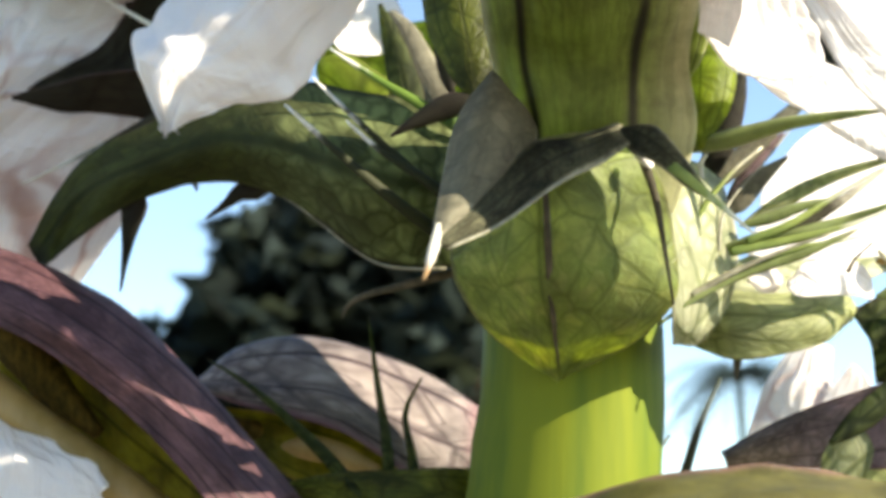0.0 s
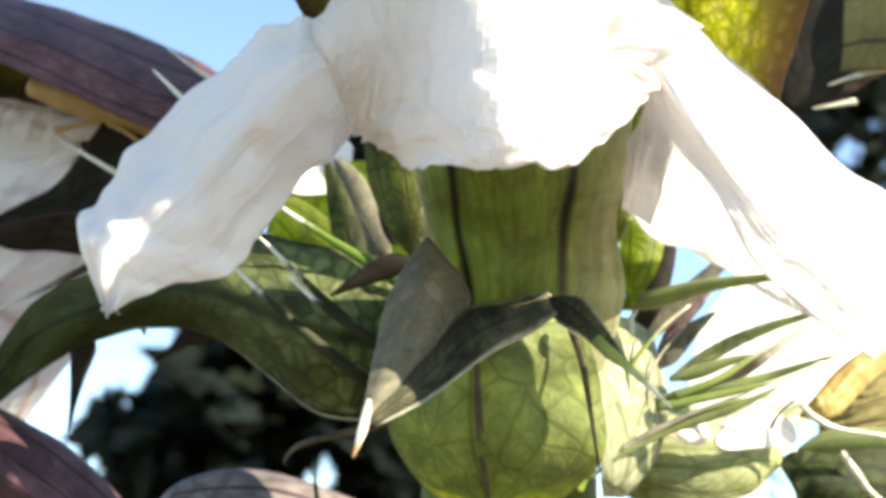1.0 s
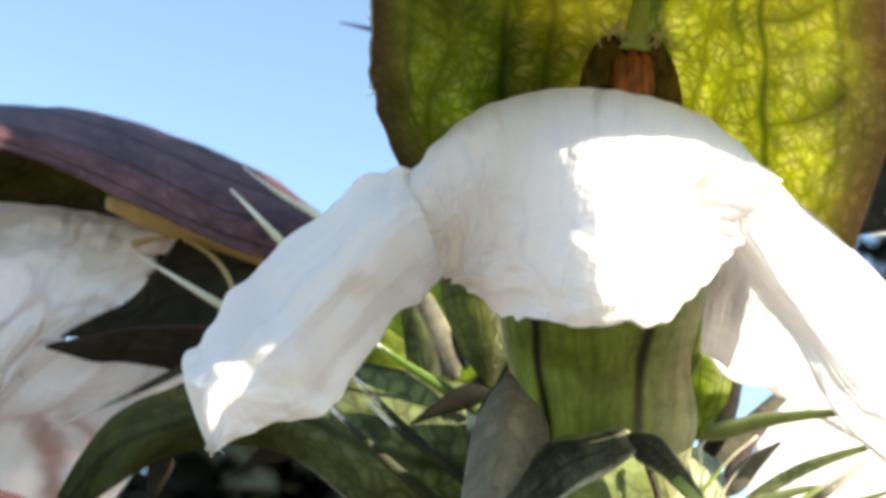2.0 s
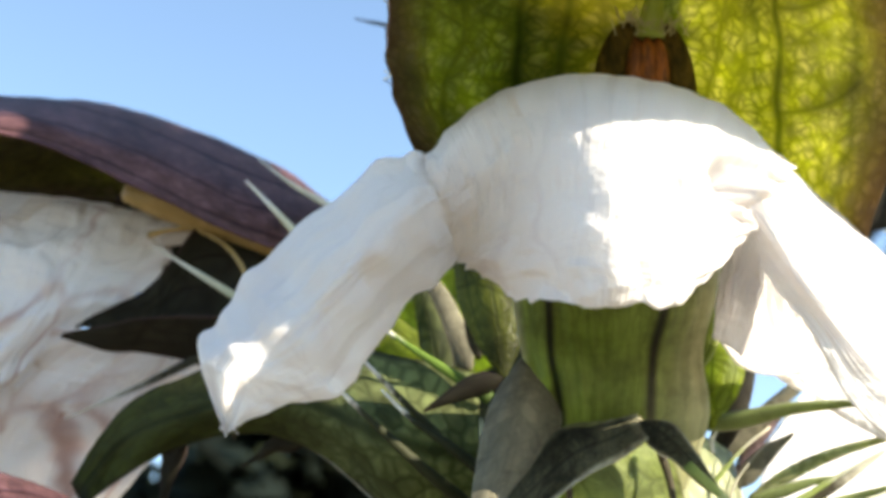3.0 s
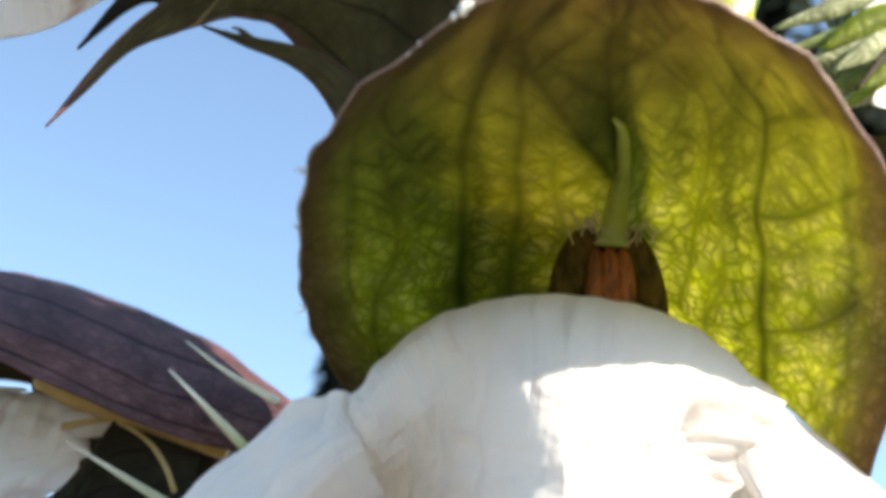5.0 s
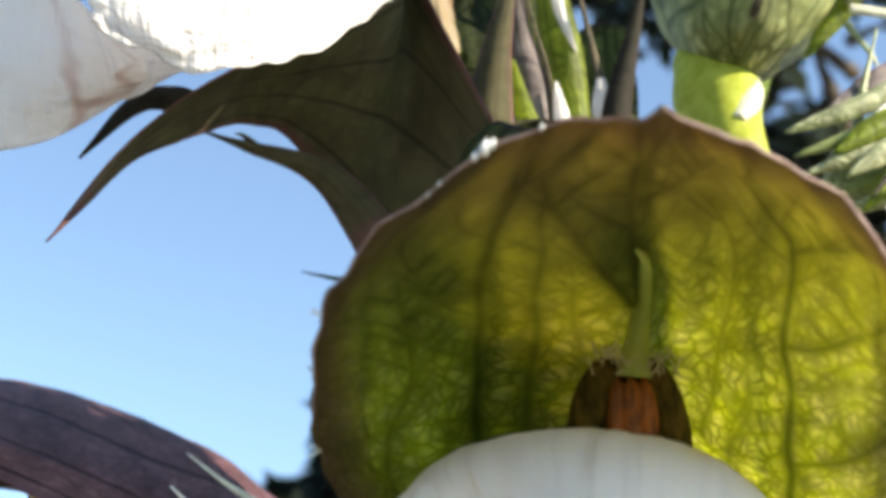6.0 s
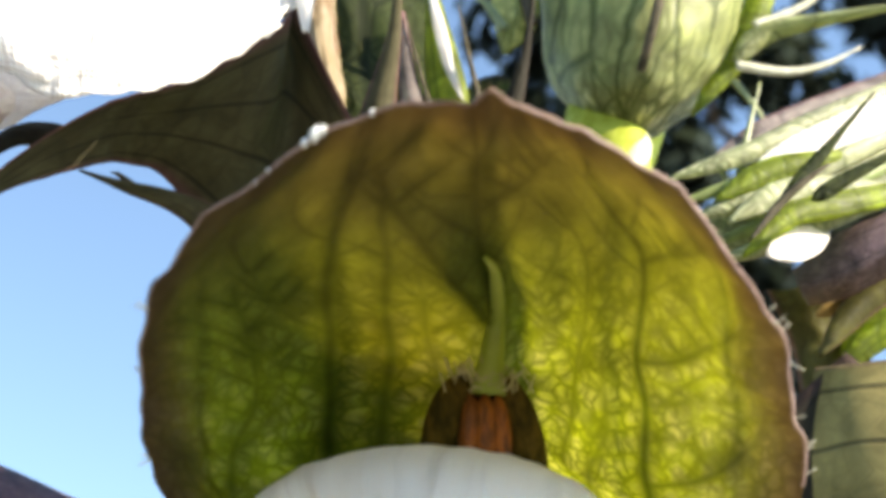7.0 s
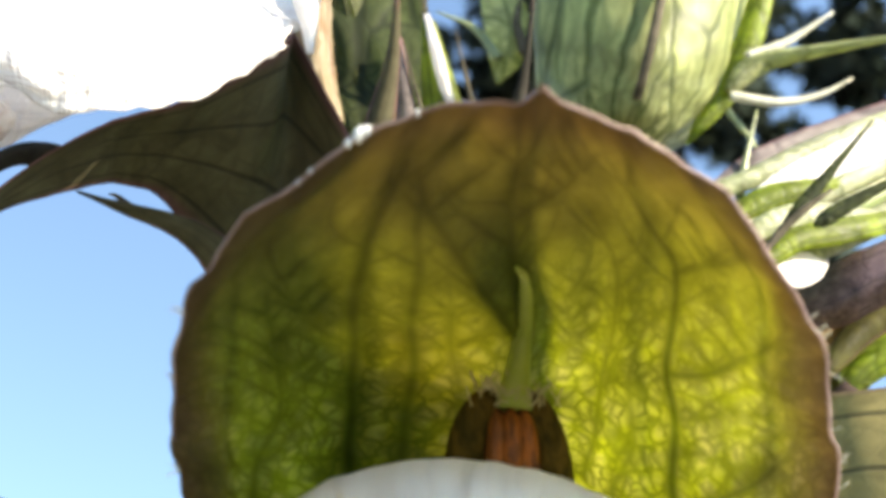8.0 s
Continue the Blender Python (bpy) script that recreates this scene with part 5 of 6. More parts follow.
loft("petal", [[(1.96, 1.00, -0.57), (1.97, 1.00, -0.62)], [(2.10, 1.05, -0.43), (2.05, 1.05, -0.65)], [(2.33, 1.20, -0.37), (2.32, 1.20, -0.61)], [(2.50, 1.30, -0.44), (2.48, 1.30, -0.61)], [(2.54, 1.35, -0.57), (2.53, 1.35, -0.61)]], PETAL, bud, label="white sliver standing for a sunlit patch", seed=22.65)
loft("bract_flap", [[(1.15, 0.75, 0.04), (1.39, 0.95, 0.15), (1.64, 1.30, 0.13)], [(1.20, 0.72, -0.23), (1.44, 0.90, -0.21), (1.70, 1.20, -0.18)], [(1.23, 0.72, -0.53), (1.46, 0.90, -0.49), (1.72, 1.20, -0.40)], [(1.26, 0.80, -0.83), (1.43, 1.00, -0.81), (1.66, 1.25, -0.62)], [(1.30, 1.00, -0.95), (1.42, 1.20, -0.91), (1.57, 1.40, -0.81)]], BRACT_SUNLIT, bud, label="pale sunlit margin of the bract", seed=22.7, wave=0.03)
blade("spine", [(1.29, 0.90, 0.20), (1.59, 0.80, 0.23), (1.90, 0.70, 0.29), (2.20, 0.60, 0.31), (2.46, 0.50, 0.31)], [0.04, 0.055, 0.04, 0.025, 0.006], TOOTH, bud, "long green tooth", fold=0.6)
blade("spine", [(1.57, 1.10, -0.35), (1.80, 1.05, -0.32), (2.06, 1.00, -0.28), (2.33, 1.00, -0.20), (2.70, 0.90, -0.09)], [0.02, 0.05, 0.045, 0.03, 0.01], TOOTH, bud, "long green tooth", fold=0.6)
blade("spine", [(1.46, 1.50, 0.04), (1.77, 1.50, 0.30), (2.10, 1.50, 0.61), (2.44, 1.50, 0.90)], [0.06, 0.07, 0.045, 0.015], BRACT_GREY, bud, "brownish long tooth")
blade("spine", [(1.72, 1.60, 0.03), (1.89, 1.60, 0.29), (2.10, 1.60, 0.53)], [0.05, 0.045, 0.008], MAUVE, bud)
blade("spine", [(1.67, 1.20, -0.11), (1.85, 1.20, 0.10), (2.04, 1.20, 0.25)], [0.07, 0.055, 0.008], BRACT_GREY, bud)
blade("spine", [(1.75, 1.30, -0.16), (2.07, 1.30, 0.03), (2.35, 1.30, 0.16), (2.73, 1.30, 0.28)], [0.03, 0.045, 0.035, 0.015], BRACT, bud, "pale green tooth")
blade("spine", [(1.72, 1.10, -0.21), (1.92, 1.10, -0.15), (2.12, 1.10, -0.08), (2.33, 1.10, -0.04)], [0.03, 0.04, 0.025, 0.006], TOOTH, bud)
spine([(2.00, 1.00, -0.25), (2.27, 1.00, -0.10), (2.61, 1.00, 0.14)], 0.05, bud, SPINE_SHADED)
blade("spine", [(1.18, 0.80, -0.86), (1.40, 0.85, -0.70), (1.70, 0.90, -0.54), (2.03, 0.90, -0.43), (2.36, 0.90, -0.28)], [0.004, 0.012, 0.024, 0.025, 0.008], TOOTH, bud, "pale green blade", fold=0.6)
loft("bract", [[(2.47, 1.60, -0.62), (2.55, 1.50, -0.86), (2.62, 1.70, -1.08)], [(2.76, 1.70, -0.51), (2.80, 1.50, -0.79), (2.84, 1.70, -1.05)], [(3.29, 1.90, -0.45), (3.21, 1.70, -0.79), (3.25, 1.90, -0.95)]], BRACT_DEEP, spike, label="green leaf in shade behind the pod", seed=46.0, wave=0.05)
loft("bract", [[(2.84, 2.00, -0.41), (2.86, 2.00, -0.11)], [(3.10, 2.00, -0.39), (3.10, 1.90, -0.04)], [(3.54, 2.10, -0.34), (3.55, 2.00, 0.22)]], BRACT_OLIVE, spike, label="olive striped blade", seed=46.5, ribs=0.02, rib_count=4)
blade("petal", [(2.53, 1.20, -0.41), (2.69, 1.20, -0.35), (2.90, 1.30, -0.15), (3.18, 1.40, 0.05)], [0.02, 0.09, 0.1, 0.08], PETAL_YELLOW, spike, "yellow-orange withered petal", seed=47.0)
blade("spine", [(2.57, 1.40, -0.58), (2.76, 1.40, -0.54), (3.00, 1.40, -0.52), (3.21, 1.40, -0.51)], [0.03, 0.07, 0.07, 0.05], TOOTH, bud, "green blade")
tube("margin", [(2.52, 1.10, -0.36), (2.62, 1.10, -0.45), (2.77, 1.15, -0.50), (3.05, 1.20, -0.53)], [0.018, 0.022, 0.018, 0.015], SPINE_PALE, bud, "thin white margin")
tube("margin", [(2.80, 1.30, -0.62), (2.88, 1.30, -0.74), (2.97, 1.35, -0.85), (3.08, 1.40, -0.93)], [0.02, 0.024, 0.02, 0.016], SPINE_PALE, bud, "thin white margin")
spine([(1.47, 1.00, 0.07), (1.48, 1.00, 0.15), (1.52, 1.00, 0.21)], 0.03, bud, SPINE_PALE)
loft("petal", [[(2.26, 3.20, 0.62), (2.89, 4.00, 1.34), (4.07, 5.00, 1.90)], [(2.21, 3.20, 0.36), (2.84, 3.90, 0.82), (4.03, 5.00, 1.27)], [(2.08, 3.30, -0.09), (2.82, 4.00, 0.15), (3.97, 5.00, 0.36)]], PETAL, spike, label="sunlit white petal behind long spines", seed=23.0)
blade("hood", [(2.89, 2.60, 2.20), (3.17, 2.60, 2.57), (3.55, 2.60, 3.00), (4.07, 2.60, 3.49)], [0.2, 0.35, 0.5, 0.5], BRACT_DARK, spike, "dark hood behind the main flower", seed=23.5, fold=0.2)
spine([(3.36, 2.40, 2.17), (3.22, 2.40, 2.14), (3.04, 2.40, 2.11)], 0.03, bud, SPINE_PALE)
spine([(3.83, 2.50, 2.52), (3.48, 2.50, 2.44), (3.20, 2.50, 2.34)], 0.04, bud, SPINE_PALE)

for path, w, m in (([(1.57, 1.00, -0.37), (1.59, 1.00, -0.20), (1.69, 1.10, -0.02), (1.89, 1.20, 0.21), (2.09, 1.30, 0.47)], 0.012, RIB),
                   ([(1.74, 0.95, -0.33), (1.99, 0.95, -0.23), (2.26, 0.95, -0.06), (2.59, 0.90, 0.13)], 0.028, SPINE_FRESH),
                   ([(1.65, 0.95, -0.40), (1.98, 0.95, -0.33), (2.30, 0.90, -0.26), (2.63, 0.90, -0.13)], 0.030, SPINE_FRESH),
                   ([(1.37, 0.90, -0.32), (1.49, 0.90, -0.12), (1.66, 0.90, 0.08), (1.83, 0.90, 0.22)], 0.020, SPINE_FRESH),
                   ([(1.40, 0.85, -0.67), (1.63, 0.85, -0.54), (1.93, 0.85, -0.41), (2.19, 0.85, -0.32)], 0.022, RIB),
                   ([(1.77, 0.90, -0.49), (2.03, 0.90, -0.39), (2.30, 0.90, -0.34), (2.63, 0.90, -0.26)], 0.024, SPINE_FRESH),
                   ([(2.29, 0.90, -0.53), (2.34, 0.90, -0.45), (2.44, 0.90, -0.36)], 0.014, SPINE_DARK)):
    spine(path, w, bud, m)

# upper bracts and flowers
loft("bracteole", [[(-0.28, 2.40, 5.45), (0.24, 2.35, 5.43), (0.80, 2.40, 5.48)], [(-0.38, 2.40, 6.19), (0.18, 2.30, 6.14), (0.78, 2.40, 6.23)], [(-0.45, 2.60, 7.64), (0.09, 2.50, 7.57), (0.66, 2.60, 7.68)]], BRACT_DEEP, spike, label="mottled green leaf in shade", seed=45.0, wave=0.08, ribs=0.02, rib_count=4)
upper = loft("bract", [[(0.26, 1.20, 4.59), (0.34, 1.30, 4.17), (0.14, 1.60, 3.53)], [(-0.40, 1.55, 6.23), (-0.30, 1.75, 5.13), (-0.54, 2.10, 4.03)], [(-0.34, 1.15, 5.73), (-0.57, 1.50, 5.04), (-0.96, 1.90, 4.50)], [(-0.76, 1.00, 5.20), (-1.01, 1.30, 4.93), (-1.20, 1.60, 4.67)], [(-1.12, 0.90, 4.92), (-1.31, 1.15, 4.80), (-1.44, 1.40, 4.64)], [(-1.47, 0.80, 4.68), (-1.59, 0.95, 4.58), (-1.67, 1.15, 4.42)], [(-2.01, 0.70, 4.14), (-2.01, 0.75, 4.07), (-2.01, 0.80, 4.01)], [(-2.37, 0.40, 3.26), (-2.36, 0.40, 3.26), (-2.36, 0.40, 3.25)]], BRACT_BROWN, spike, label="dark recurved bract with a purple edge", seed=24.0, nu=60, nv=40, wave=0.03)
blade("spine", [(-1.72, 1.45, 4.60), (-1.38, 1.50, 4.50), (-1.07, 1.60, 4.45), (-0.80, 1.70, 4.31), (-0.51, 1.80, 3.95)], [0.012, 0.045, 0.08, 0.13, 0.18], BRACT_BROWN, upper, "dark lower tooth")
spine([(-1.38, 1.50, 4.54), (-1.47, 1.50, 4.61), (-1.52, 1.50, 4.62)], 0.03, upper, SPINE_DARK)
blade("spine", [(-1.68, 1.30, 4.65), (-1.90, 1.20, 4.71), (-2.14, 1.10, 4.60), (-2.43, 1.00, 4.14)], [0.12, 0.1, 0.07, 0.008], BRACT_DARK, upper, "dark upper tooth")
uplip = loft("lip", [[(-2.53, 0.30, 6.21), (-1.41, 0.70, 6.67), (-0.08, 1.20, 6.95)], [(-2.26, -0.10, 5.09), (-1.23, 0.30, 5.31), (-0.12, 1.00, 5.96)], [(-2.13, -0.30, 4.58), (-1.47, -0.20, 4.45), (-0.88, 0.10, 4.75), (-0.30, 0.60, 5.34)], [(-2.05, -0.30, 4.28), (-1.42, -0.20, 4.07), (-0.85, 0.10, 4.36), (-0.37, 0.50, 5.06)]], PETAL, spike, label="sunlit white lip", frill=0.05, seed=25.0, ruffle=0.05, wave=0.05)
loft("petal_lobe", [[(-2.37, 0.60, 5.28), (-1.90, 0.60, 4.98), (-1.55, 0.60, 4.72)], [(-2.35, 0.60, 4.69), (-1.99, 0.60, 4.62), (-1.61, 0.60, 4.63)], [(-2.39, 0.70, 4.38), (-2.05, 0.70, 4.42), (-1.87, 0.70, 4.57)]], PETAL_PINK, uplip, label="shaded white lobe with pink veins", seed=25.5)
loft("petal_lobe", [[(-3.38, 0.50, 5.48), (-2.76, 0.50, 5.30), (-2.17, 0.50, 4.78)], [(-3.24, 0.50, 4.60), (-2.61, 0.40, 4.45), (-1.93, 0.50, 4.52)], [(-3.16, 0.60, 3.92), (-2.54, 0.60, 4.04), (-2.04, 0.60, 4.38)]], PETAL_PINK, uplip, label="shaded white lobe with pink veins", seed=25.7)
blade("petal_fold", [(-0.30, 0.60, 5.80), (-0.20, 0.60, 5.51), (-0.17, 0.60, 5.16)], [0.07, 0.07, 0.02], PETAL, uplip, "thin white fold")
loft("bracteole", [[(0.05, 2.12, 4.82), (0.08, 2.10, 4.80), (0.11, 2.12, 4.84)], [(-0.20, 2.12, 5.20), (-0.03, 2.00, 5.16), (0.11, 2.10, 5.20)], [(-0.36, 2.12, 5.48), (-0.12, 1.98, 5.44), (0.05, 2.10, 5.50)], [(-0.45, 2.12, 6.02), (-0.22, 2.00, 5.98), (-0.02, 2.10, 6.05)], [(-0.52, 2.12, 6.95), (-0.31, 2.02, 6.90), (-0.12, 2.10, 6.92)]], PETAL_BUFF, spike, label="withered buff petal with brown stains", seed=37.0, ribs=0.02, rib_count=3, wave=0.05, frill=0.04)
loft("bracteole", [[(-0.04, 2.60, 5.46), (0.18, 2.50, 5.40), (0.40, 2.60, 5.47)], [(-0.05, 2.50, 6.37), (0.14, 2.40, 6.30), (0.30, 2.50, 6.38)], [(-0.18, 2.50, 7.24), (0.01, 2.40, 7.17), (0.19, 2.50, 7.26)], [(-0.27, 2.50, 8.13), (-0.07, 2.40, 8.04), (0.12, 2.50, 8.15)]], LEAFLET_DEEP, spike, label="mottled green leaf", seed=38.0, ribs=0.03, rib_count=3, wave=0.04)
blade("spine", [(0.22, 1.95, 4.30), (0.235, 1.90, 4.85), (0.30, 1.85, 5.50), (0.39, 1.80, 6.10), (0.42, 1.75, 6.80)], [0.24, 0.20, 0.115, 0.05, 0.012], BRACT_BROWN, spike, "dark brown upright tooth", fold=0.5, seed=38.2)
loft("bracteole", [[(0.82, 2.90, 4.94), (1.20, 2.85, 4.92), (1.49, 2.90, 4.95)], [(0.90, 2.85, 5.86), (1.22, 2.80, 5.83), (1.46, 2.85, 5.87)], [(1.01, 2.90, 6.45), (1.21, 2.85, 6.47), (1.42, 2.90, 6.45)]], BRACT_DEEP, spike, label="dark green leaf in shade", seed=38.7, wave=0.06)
# bright piece laid over the mauve leaf to show its sunlit side
blade("bracteole", [(0.60, 1.98, 4.30), (0.56, 1.98, 4.85), (0.50, 1.98, 5.15), (0.43, 1.98, 5.55)], [0.10, 0.10, 0.07, 0.01], LEAFLET, spike, "bright green sliver standing for a sunlit leaf side", seed=38.5)
blade("bracteole", [(0.62, 2.05, 4.30), (0.62, 2.05, 4.90), (0.58, 2.05, 5.40), (0.50, 2.05, 5.85), (0.44, 2.05, 6.50)], [0.13, 0.12, 0.11, 0.07, 0.02], HOOD_PALE, spike, "mauve leaf with a dark edge", seed=39.0)
tube("margin", [(0.74, 2.02, 4.60), (0.74, 2.02, 5.00), (0.70, 2.02, 5.45), (0.59, 2.02, 5.90), (0.47, 2.02, 6.45)], [0.016, 0.018, 0.018, 0.014, 0.008], SPINE_DARK, spike, "dark leaf edge")
blade("spine", [(0.95, 2.20, 4.30), (0.92, 2.20, 5.00), (0.85, 2.20, 5.50), (0.78, 2.20, 6.00), (0.68, 2.20, 6.80)], [0.08, 0.10, 0.15, 0.15, 0.05], LEAFLET, spike, "bright green upright tooth", fold=0.5)
# white pieces that draw the sun's highlights on the green leaves
blade("petal_fold", [(0.92, 2.12, 5.72), (0.82, 2.12, 6.00), (0.74, 2.12, 6.40), (0.66, 2.12, 6.80)], [0.01, 0.04, 0.045, 0.02], PETAL, spike, "white sliver standing for a sunlit patch", seed=39.3)
blade("petal_fold", [(0.80, 1.95, 4.60), (0.79, 1.95, 5.00), (0.77, 1.95, 5.15), (0.75, 1.95, 5.34)], [0.06, 0.06, 0.045, 0.008], PETAL, spike, "white sliver standing for a sunlit patch", seed=39.35)
blade("petal_fold", [(1.05, 1.93, 4.95), (1.06, 1.93, 5.12), (1.08, 1.93, 5.25), (1.08, 1.93, 5.36)], [0.03, 0.05, 0.05, 0.03], PETAL, spike, "white sliver standing for a sunlit patch", seed=39.4)
spine([(1.10, 1.95, 5.00), (1.07, 1.95, 5.40), (0.98, 1.95, 5.90), (0.88, 1.95, 6.50)], 0.04, spike, SPINE_DARK, label="thin dark tooth")
blade("spine", [(1.12, 1.90, 4.50), (1.19, 1.90, 5.10), (1.30, 1.90, 5.60), (1.40, 1.90, 6.10), (1.50, 1.90, 6.90)], [0.13, 0.10, 0.065, 0.03, 0.012], BRACT_DARK, spike, "dark tooth", fold=0.5)
top_bud = loft("bud", [[(2.20, 3.30, 6.20), (2.36, 3.10, 6.06), (2.62, 3.30, 6.20)], [(1.84, 3.20, 6.46), (2.04, 2.85, 6.18), (2.36, 2.72, 6.10), (2.71, 2.85, 6.20), (3.05, 3.20, 6.52)], [(1.68, 3.20, 6.97), (1.91, 2.60, 6.52), (2.43, 2.40, 6.39), (3.03, 2.70, 6.64), (3.38, 3.20, 7.04)], [(1.69, 3.20, 7.93), (1.99, 2.50, 7.34), (2.59, 2.30, 7.20), (3.19, 2.60, 7.48), (3.69, 3.20, 8.02)], [(1.86, 3.40, 9.54), (2.70, 2.60, 8.79), (4.16, 3.40, 9.66)]], BUD, spike, label="plump pale green bud with a dark rib", seed=26.0, nu=60, nv=50, wave=0.03)
tube("flower_base", [(2.18, 3.30, 6.35), (2.16, 3.15, 5.95), (2.20, 3.05, 5.55), (2.26, 3.00, 4.90)], [0.34, 0.36, 0.31, 0.29], FLOWER_BASE, top_bud, "smooth yellow-green flower base", sides=20, lumps=0.1)
tube("node", [(2.50, 3.20, 6.22), (2.37, 2.90, 5.79), (2.24, 2.80, 5.49)], [0.05, 0.11, 0.09], SPINE_PALE, top_bud, "whitish node in the sun", lumps=0.3)
tube("midrib", [(2.33, 2.62, 6.16), (2.41, 2.30, 6.42), (2.56, 2.20, 6.99), (2.81, 2.40, 8.06)], [0.035, 0.04, 0.04, 0.03], SPINE_DARK, top_bud, "dark raised midrib", flat=0.5)
blade("bract", [(1.33, 3.20, 6.96), (1.43, 3.10, 7.32), (1.39, 3.10, 7.77), (1.25, 3.10, 8.22)], [0.08, 0.2, 0.2, 0.1], BRACT, spike, "green spiny bract beside the bud", seed=40.0)
spine([(1.31, 3.00, 7.11), (1.12, 3.00, 7.41), (0.78, 3.00, 7.59)], 0.06, top_bud, SPINE)
spine([(1.56, 3.00, 7.18), (1.50, 3.00, 7.49), (1.56, 3.00, 7.88)], 0.06, top_bud, SPINE_DARK)
blade("margin", [(2.86, 2.90, 6.17), (3.28, 2.90, 6.80), (3.54, 2.90, 7.37), (3.79, 2.90, 8.17)], [0.06, 0.12, 0.12, 0.1], LEAFLET, top_bud, "bright thin margin", seed=41.0)
blade("spine", [(3.22, 2.80, 6.64), (3.52, 2.80, 6.95), (4.04, 2.70, 7.04), (4.76, 2.60, 7.15)], [0.1, 0.1, 0.06, 0.02], BRACT, top_bud, "pale tooth", fold=0.6)
spine([(3.25, 2.70, 6.53), (3.63, 2.70, 6.48), (3.97, 2.70, 6.57), (4.29, 2.70, 6.76)], 0.055, top_bud, SPINE, SPINE_PALE, 0.1)
spine([(3.48, 2.80, 7.04), (3.85, 2.80, 7.24), (4.27, 2.80, 7.57)], 0.06, top_bud, SPINE_PALE)
spine([(3.22, 2.80, 6.43), (3.38, 2.80, 6.15), (3.43, 2.80, 5.98)], 0.04, top_bud, SPINE)
right_bract = blade("bract", [(2.65, 2.20, 4.36), (2.96, 2.00, 4.63), (3.44, 2.10, 4.94), (4.36, 2.50, 5.54), (5.20, 2.80, 5.99)], [0.1, 0.3, 0.34, 0.34, 0.3], BRACT_SUNLIT, spike, "sunlit pale bract with dark-tipped spines", seed=27.0, fold=0.15)
blade("bract_flap", [(2.74, 2.00, 5.13), (3.16, 2.10, 5.41), (3.79, 2.40, 5.85), (4.72, 2.80, 6.49), (5.46, 3.00, 6.91)], [0.06, 0.13, 0.17, 0.15, 0.12], HOOD_PALE, right_bract, "pinkish pale blade", seed=27.2, fold=0.1)
# petal white stands for the overexposed stripe of this bract
blade("petal", [(2.99, 1.80, 4.96), (3.44, 1.95, 5.25), (4.01, 2.20, 5.63), (5.14, 2.70, 6.34)], [0.05, 0.11, 0.17, 0.17], PETAL, right_bract, "white blade for the bract's sunlit stripe", seed=27.3, fold=0.1)
blade("bract_flap", [(2.69, 1.70, 4.62), (3.07, 1.80, 4.91), (3.45, 1.90, 5.09), (3.84, 2.10, 5.31)], [0.05, 0.1, 0.08, 0.02], LEAFLET, right_bract, "bright green blade", seed=27.4, fold=0.3)
blade("bract_flap", [(2.72, 1.60, 4.38), (3.09, 1.70, 4.66), (3.50, 1.90, 4.87), (4.09, 2.20, 5.05)], [0.05, 0.09, 0.1, 0.05], BRACT_SUNLIT, right_bract, "pale green blade", seed=27.5, fold=0.3)
blade("bract_flap", [(2.80, 1.60, 4.11), (3.19, 1.70, 4.50), (3.65, 1.90, 4.73), (4.54, 2.40, 5.22)], [0.05, 0.09, 0.1, 0.08], LEAFLET, right_bract, "yellow-green blade", seed=27.55, fold=0.3)
loft("petal", [[(2.98, 1.65, 4.18), (2.99, 1.65, 4.15)], [(3.10, 1.75, 4.38), (3.08, 1.70, 4.15)], [(3.30, 1.85, 4.51), (3.26, 1.80, 4.20)], [(3.49, 2.00, 4.59), (3.44, 1.95, 4.35)], [(3.59, 2.10, 4.60), (3.55, 2.05, 4.50)]], PETAL, spike, label="small sunlit petal", seed=27.6)
blade("spine", [(2.75, 1.20, 4.01), (3.00, 1.20, 4.32), (3.21, 1.20, 4.51), (3.35, 1.20, 4.62)], [0.02, 0.03, 0.02, 0.005], SPINE_DARK, right_bract)
blade("spine", [(2.99, 1.30, 4.34), (3.26, 1.30, 4.66), (3.50, 1.30, 4.95), (3.78, 1.30, 5.29)], [0.05, 0.045, 0.025, 0.006], BRACT_DEEP, right_bract)
blade("spine", [(3.23, 1.30, 4.39), (3.48, 1.30, 4.56), (3.92, 1.30, 4.83)], [0.06, 0.05, 0.02], BRACT_DEEP, right_bract)
spine([(2.96, 2.00, 5.04), (3.04, 2.00, 5.37), (3.19, 2.00, 5.87)], 0.04, right_bract, SPINE)
spine([(2.86, 2.20, 5.24), (2.91, 2.20, 5.09), (3.04, 2.20, 4.94)], 0.04, right_bract, SPINE)
for k, (x, y, d, w) in enumerate(((0.0, 0.0, 0.0, 0.05), (0.06, -0.17, 0.05, 0.04), (0.1, -0.34, 0.0, 0.05), (0.2, -0.5, 0.1, 0.04), (0.3, -0.62, 0.1, 0.05))):
    path = [np.array(q) + (x, d, y) for q in [(2.36, 1.75, 4.81), (2.98, 1.85, 5.11), (3.65, 2.10, 5.60), (4.74, 2.60, 6.40)]]
    blade("bract_flap", path, [w, w * 1.6, w * 1.8, w * 1.2], (BRACT_SUNLIT, TOOTH)[k % 2], right_bract, "sunlit ridge of the bract", seed=50.0 + k, fold=0.6)
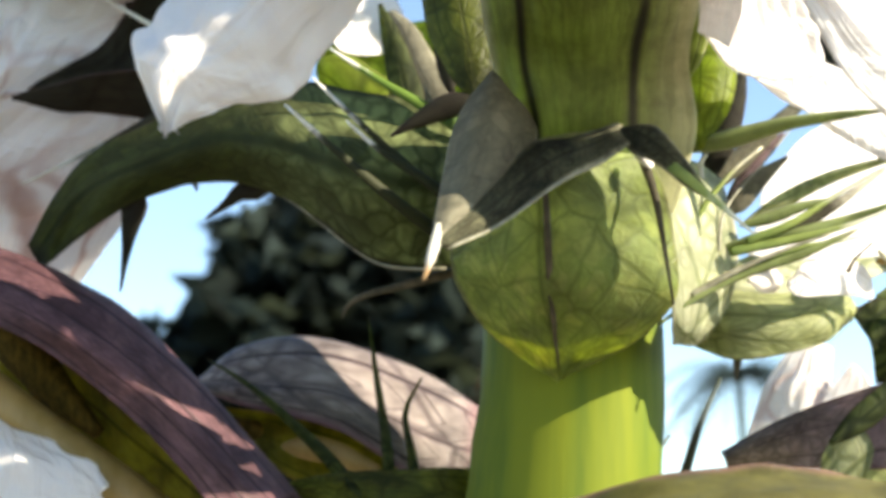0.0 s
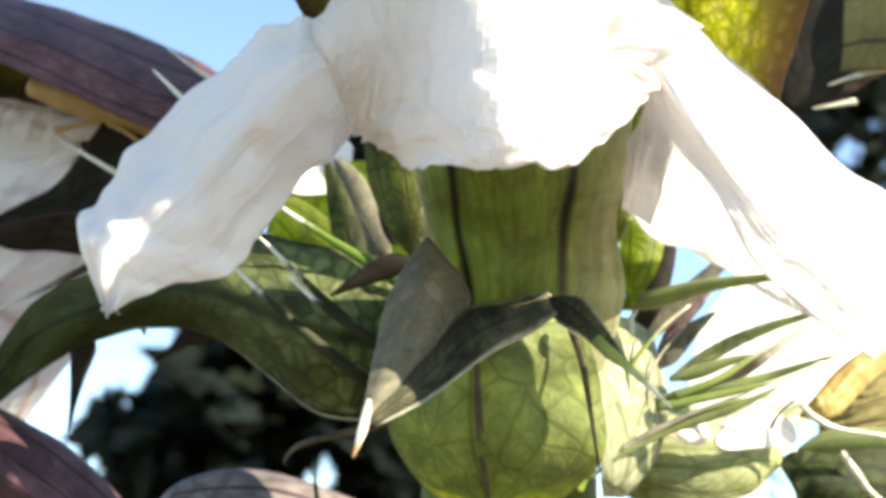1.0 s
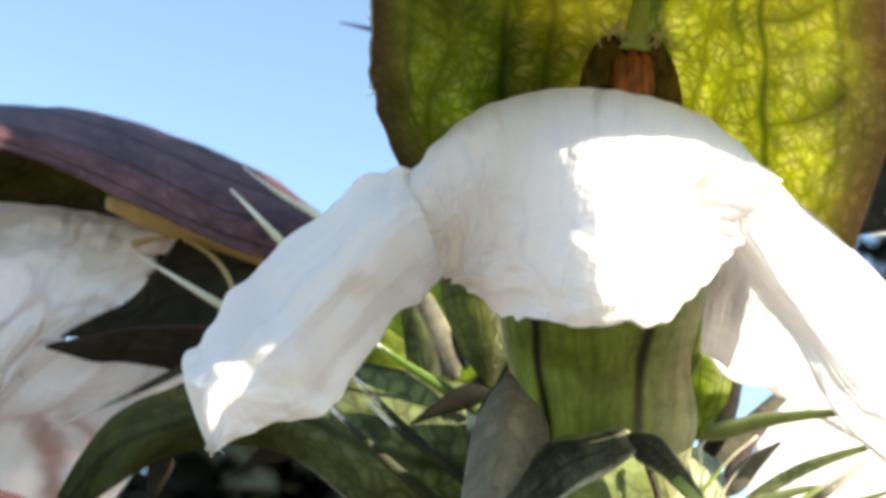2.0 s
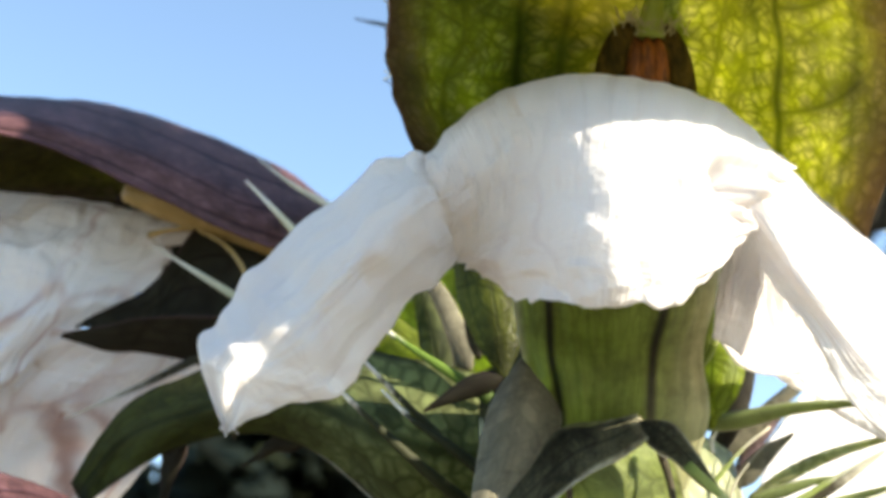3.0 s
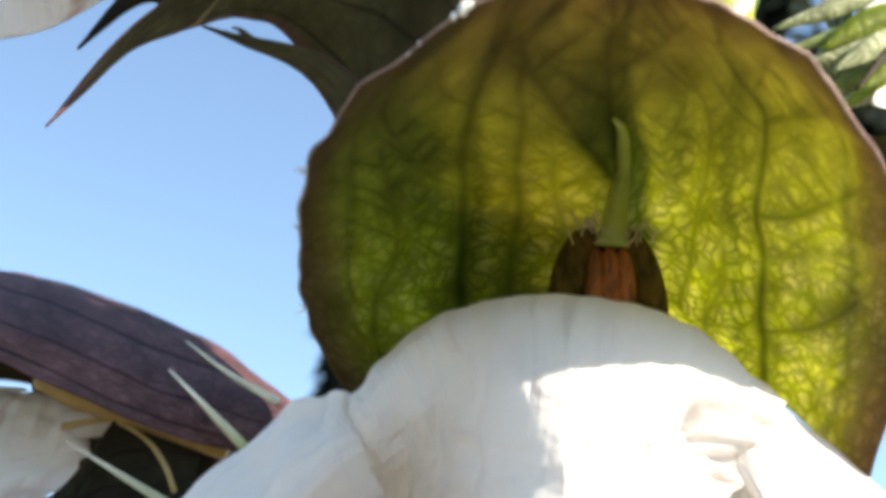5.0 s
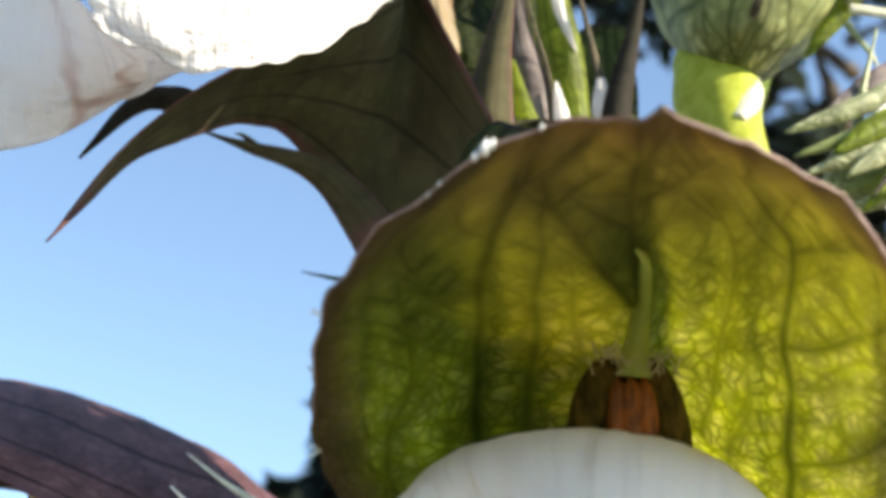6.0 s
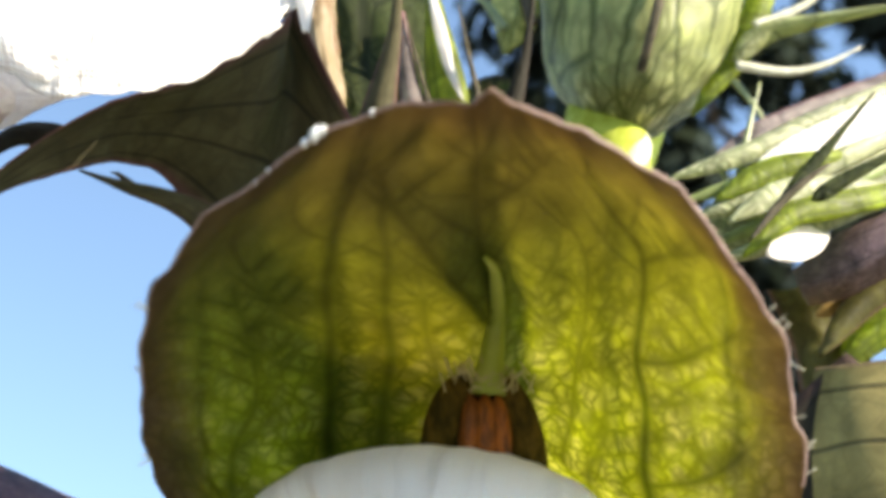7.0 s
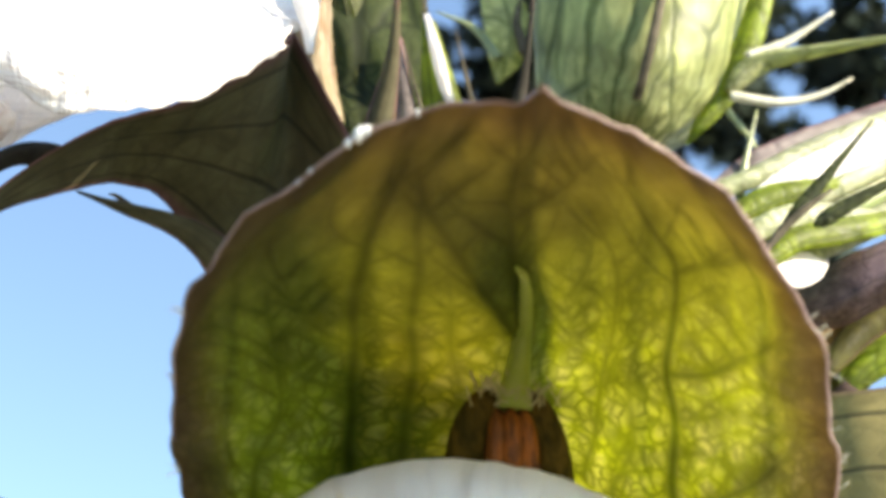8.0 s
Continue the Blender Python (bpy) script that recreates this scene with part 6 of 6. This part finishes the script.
right_hood = loft("hood", [[(3.37, 2.40, 4.44), (3.38, 2.30, 4.24), (3.50, 2.50, 4.21)], [(3.68, 2.20, 4.65), (3.60, 2.00, 4.22), (3.69, 2.20, 4.13)], [(4.05, 2.10, 4.79), (3.91, 1.90, 4.36), (3.96, 2.10, 4.24)], [(4.71, 2.00, 5.07), (4.54, 1.80, 4.55), (4.60, 2.00, 4.48)]], MAUVE, spike, HOOD_IN, label="purple hood beside the spike", seed=28.0)
loft("bract", [[(3.26, 2.75, 4.47), (3.58, 2.70, 4.47), (3.94, 2.75, 4.58)], [(3.43, 2.85, 4.04), (3.68, 2.80, 4.02), (4.01, 2.85, 4.12)], [(3.46, 2.90, 3.46), (3.70, 2.85, 3.45), (4.06, 2.90, 3.47)]], HOOD_BROWN, spike, label="brownish fold under the purple hood", seed=42.5, wave=0.04)
blade("filament", [(3.53, 2.50, 4.12), (3.81, 2.50, 4.29), (4.28, 2.50, 4.57)], [0.05, 0.09, 0.08], FILAMENT, right_hood, "orange-brown filament")
blade("bract", [(3.49, 2.40, 3.75), (3.74, 2.40, 4.07), (4.03, 2.40, 4.31), (4.60, 2.40, 4.62)], [0.05, 0.1, 0.12, 0.12], HOOD_BROWN, spike, "dark narrow bract", seed=42.0)
blade("bract", [(3.75, 2.70, 3.81), (4.01, 2.70, 4.09), (4.49, 2.70, 4.34)], [0.08, 0.15, 0.15], LEAFLET, spike, "green blade behind", seed=43.0)
loft("bract", [[(3.50, 2.60, 3.75), (3.38, 2.50, 3.06), (3.25, 2.60, 2.48)], [(3.81, 2.40, 3.71), (3.72, 2.30, 3.06), (3.61, 2.40, 2.42)], [(4.57, 2.30, 3.77), (4.39, 2.20, 3.04), (4.30, 2.30, 2.39)]], BRACT_OLIVE, spike, label="broad dark green bract", seed=44.0)
spine([(-0.63, 4.00, 4.59), (-0.94, 4.00, 4.62), (-1.32, 4.00, 4.70)], 0.05, upper, SPINE_DARK)
spine([(-0.75, 4.00, 3.92), (-0.89, 4.00, 4.00), (-1.01, 4.00, 4.07)], 0.025, upper, SPINE_DARK)

# ---- trees in the distance ----
def leaf_cloud(name, count, lobes, size, material, parent, seed, clumps, spread):
    """A crown: dense clumps of small leaves on a few rounded lobes, with gaps between the clumps."""
    g = np.random.default_rng(seed)
    heads = []
    for k in range(clumps):
        cx, cy, cz, rx, ry, rz = lobes[k % len(lobes)]
        d = g.normal(size=3)
        d *= g.uniform(0.3, 1.0) ** 0.5 / np.linalg.norm(d)
        heads.append(d * (rx, ry, rz) + (cx, cy, cz))
    heads = np.array(heads)
    pick = g.integers(0, clumps, count)
    ball = g.normal(size=(count, 3))
    ball *= g.uniform(0.2, 1.0, (count, 1)) ** 0.5 / np.linalg.norm(ball, axis=1, keepdims=True)
    spot = heads[pick] + ball * spread * g.uniform(0.7, 1.25, clumps)[pick][:, None]
    a = g.normal(size=(count, 3))
    a /= np.linalg.norm(a, axis=1, keepdims=True)
    b = np.cross(a, g.normal(size=(count, 3)))
    b /= np.linalg.norm(b, axis=1, keepdims=True)
    s = size * g.uniform(0.6, 1.3, (count, 1))
    up = np.cross(a, b) * s * 0.15
    quad = np.stack([spot - a * s, spot - b * s * 0.45 + up, spot + a * s, spot + b * s * 0.45 + up], 1)
    me = bpy.data.meshes.new(name)
    me.from_pydata(quad.reshape(-1, 3).tolist(), [], [(4 * i, 4 * i + 1, 4 * i + 2, 4 * i + 3) for i in range(count)])
    me.materials.append(material)
    me.polygons.foreach_set("use_smooth", [True] * count)
    out = ball / np.linalg.norm(ball, axis=1, keepdims=True) + g.normal(size=(count, 3)) * 0.15
    out /= np.linalg.norm(out, axis=1, keepdims=True)
    me.normals_split_custom_set_from_vertices(np.repeat(out, 4, 0).tolist())
    ob = new(name, me)
    ob.parent = parent
    return ob


def limb(name, path, radii, material, parent, sides=10, count=14):
    p = spline(path, count)
    r = spline(np.asarray(radii, float).reshape(-1, 1), count)[:, 0]
    along = np.gradient(p, axis=0)
    along /= np.linalg.norm(along, axis=1, keepdims=True)
    side = np.cross(along, (0.3, 0.9, 0.1))
    side /= np.linalg.norm(side, axis=1, keepdims=True)
    other = np.cross(along, side)
    g = np.linspace(0, math.tau, sides, endpoint=False)
    ring = p[:, None] + r[:, None, None] * (side[:, None] * np.cos(g)[None, :, None] + other[:, None] * np.sin(g)[None, :, None])
    faces = [(i * sides + k, i * sides + (k + 1) % sides, (i + 1) * sides + (k + 1) % sides, (i + 1) * sides + k) for i in range(count - 1) for k in range(sides)]
    faces += [tuple(range(sides))[::-1], tuple((count - 1) * sides + k for k in range(sides))]
    me = bpy.data.meshes.new(name)
    me.from_pydata(ring.reshape(-1, 3).tolist(), [], faces)
    me.polygons.foreach_set("use_smooth", [True] * len(faces))
    me.materials.append(material)
    ob = new(name, me)
    ob.parent = parent
    return ob


def make_tree(x, y, lobes, count, size, clumps, spread, label, seed):
    tree = new("tree")
    tree.location = (x, y, 0)
    tagged(tree, label, "tree", "garden trees")
    cx, cy, cz, rx, ry, rz = lobes[0]
    limb("trunk", [(0, 0, -0.2), (0.05, 0, cz * 0.4), (cx * 0.6, 0, cz), (cx, 0, cz + rz * 0.6)], [0.22, 0.17, 0.11, 0.03], BARK, tree)
    g = random.Random(seed)
    for k in range(9):
        h = cz - rz * 0.7 + 1.3 * rz * k / 8
        ang = k * 2.4
        limb("branch", [(cx * 0.5, 0, h), (cx + rx * 0.4 * math.cos(ang), ry * 0.4 * math.sin(ang), h + 0.2), (cx + rx * 0.7 * math.cos(ang), ry * 0.7 * math.sin(ang), h + 0.3 + g.random() * 0.2)], [0.08, 0.05, 0.015], BARK, tree, 7, 8)
    leaf_cloud("crown", count, lobes, size, CROWN, tree, seed, clumps, spread)
    return tree


make_tree(0.0, 10.0, [(-0.2, 0, 3.2, 0.5, 1.0, 2.1), (-1.0, 0, 2.5, 0.95, 1.1, 1.35), (-1.85, 0, 2.25, 0.6, 0.9, 0.85), (-1.3, 0, 3.2, 0.6, 0.8, 0.55), (-0.72, 0, 4.3, 0.2, 0.4, 0.45)], 5200, 0.21, 95, 0.30, "dark leafy garden tree with gaps in its crown", 3)
make_tree(4.1, 12.0, [(-0.8, 0, 7.6, 1.5, 1.5, 2.5), (0.7, 0, 10.8, 1.5, 1.4, 1.5), (-2.6, 0, 10.7, 0.9, 1.0, 1.3), (-0.7, 0, 6.6, 1.2, 1.4, 1.6)], 5200, 0.17, 54, 0.42, "tall dark tree with sky showing through", 5)


def make_palm(x, y, height, seed):
    palm = new("palm_tree")
    palm.location = (x, y, 0)
    tagged(palm, "small palm with drooping dark fronds against the sky", "palm tree", "garden trees")
    limb("trunk", [(0, 0, -0.2), (0.05, 0, height * 0.5), (0.0, 0, height)], [0.12, 0.07, 0.05], PALM, palm)
    g = random.Random(seed)
    for k in range(44):
        ang, reach, lift = k * 2.4, g.uniform(0.7, 1.15), g.uniform(-0.2, 0.7)
        verts, faces = [], []
        for i in range(13):
            f = i / 12
            c = Vector((math.cos(ang) * reach * f, math.sin(ang) * reach * f, height + lift * f - 0.9 * f * f))
            out = Vector((-math.sin(ang), math.cos(ang), 0)) * 0.3 * math.sin(math.pi * min(1, f * 0.9 + 0.1))
            tip = Vector((math.cos(ang), math.sin(ang), 0)) * 0.12
            for s in (-1, 1):
                n = len(verts)
                verts += [c - tip * 0.15, c + tip * 0.15, c + out * s + tip - Vector((0, 0, 0.16))]
                faces.append((n, n + 1, n + 2))
        me = bpy.data.meshes.new("frond")
        me.from_pydata(verts, [], faces)
        me.materials.append(PALM)
        new("frond", me).parent = palm


make_palm(3.35, 20.0, 4.05, 4)
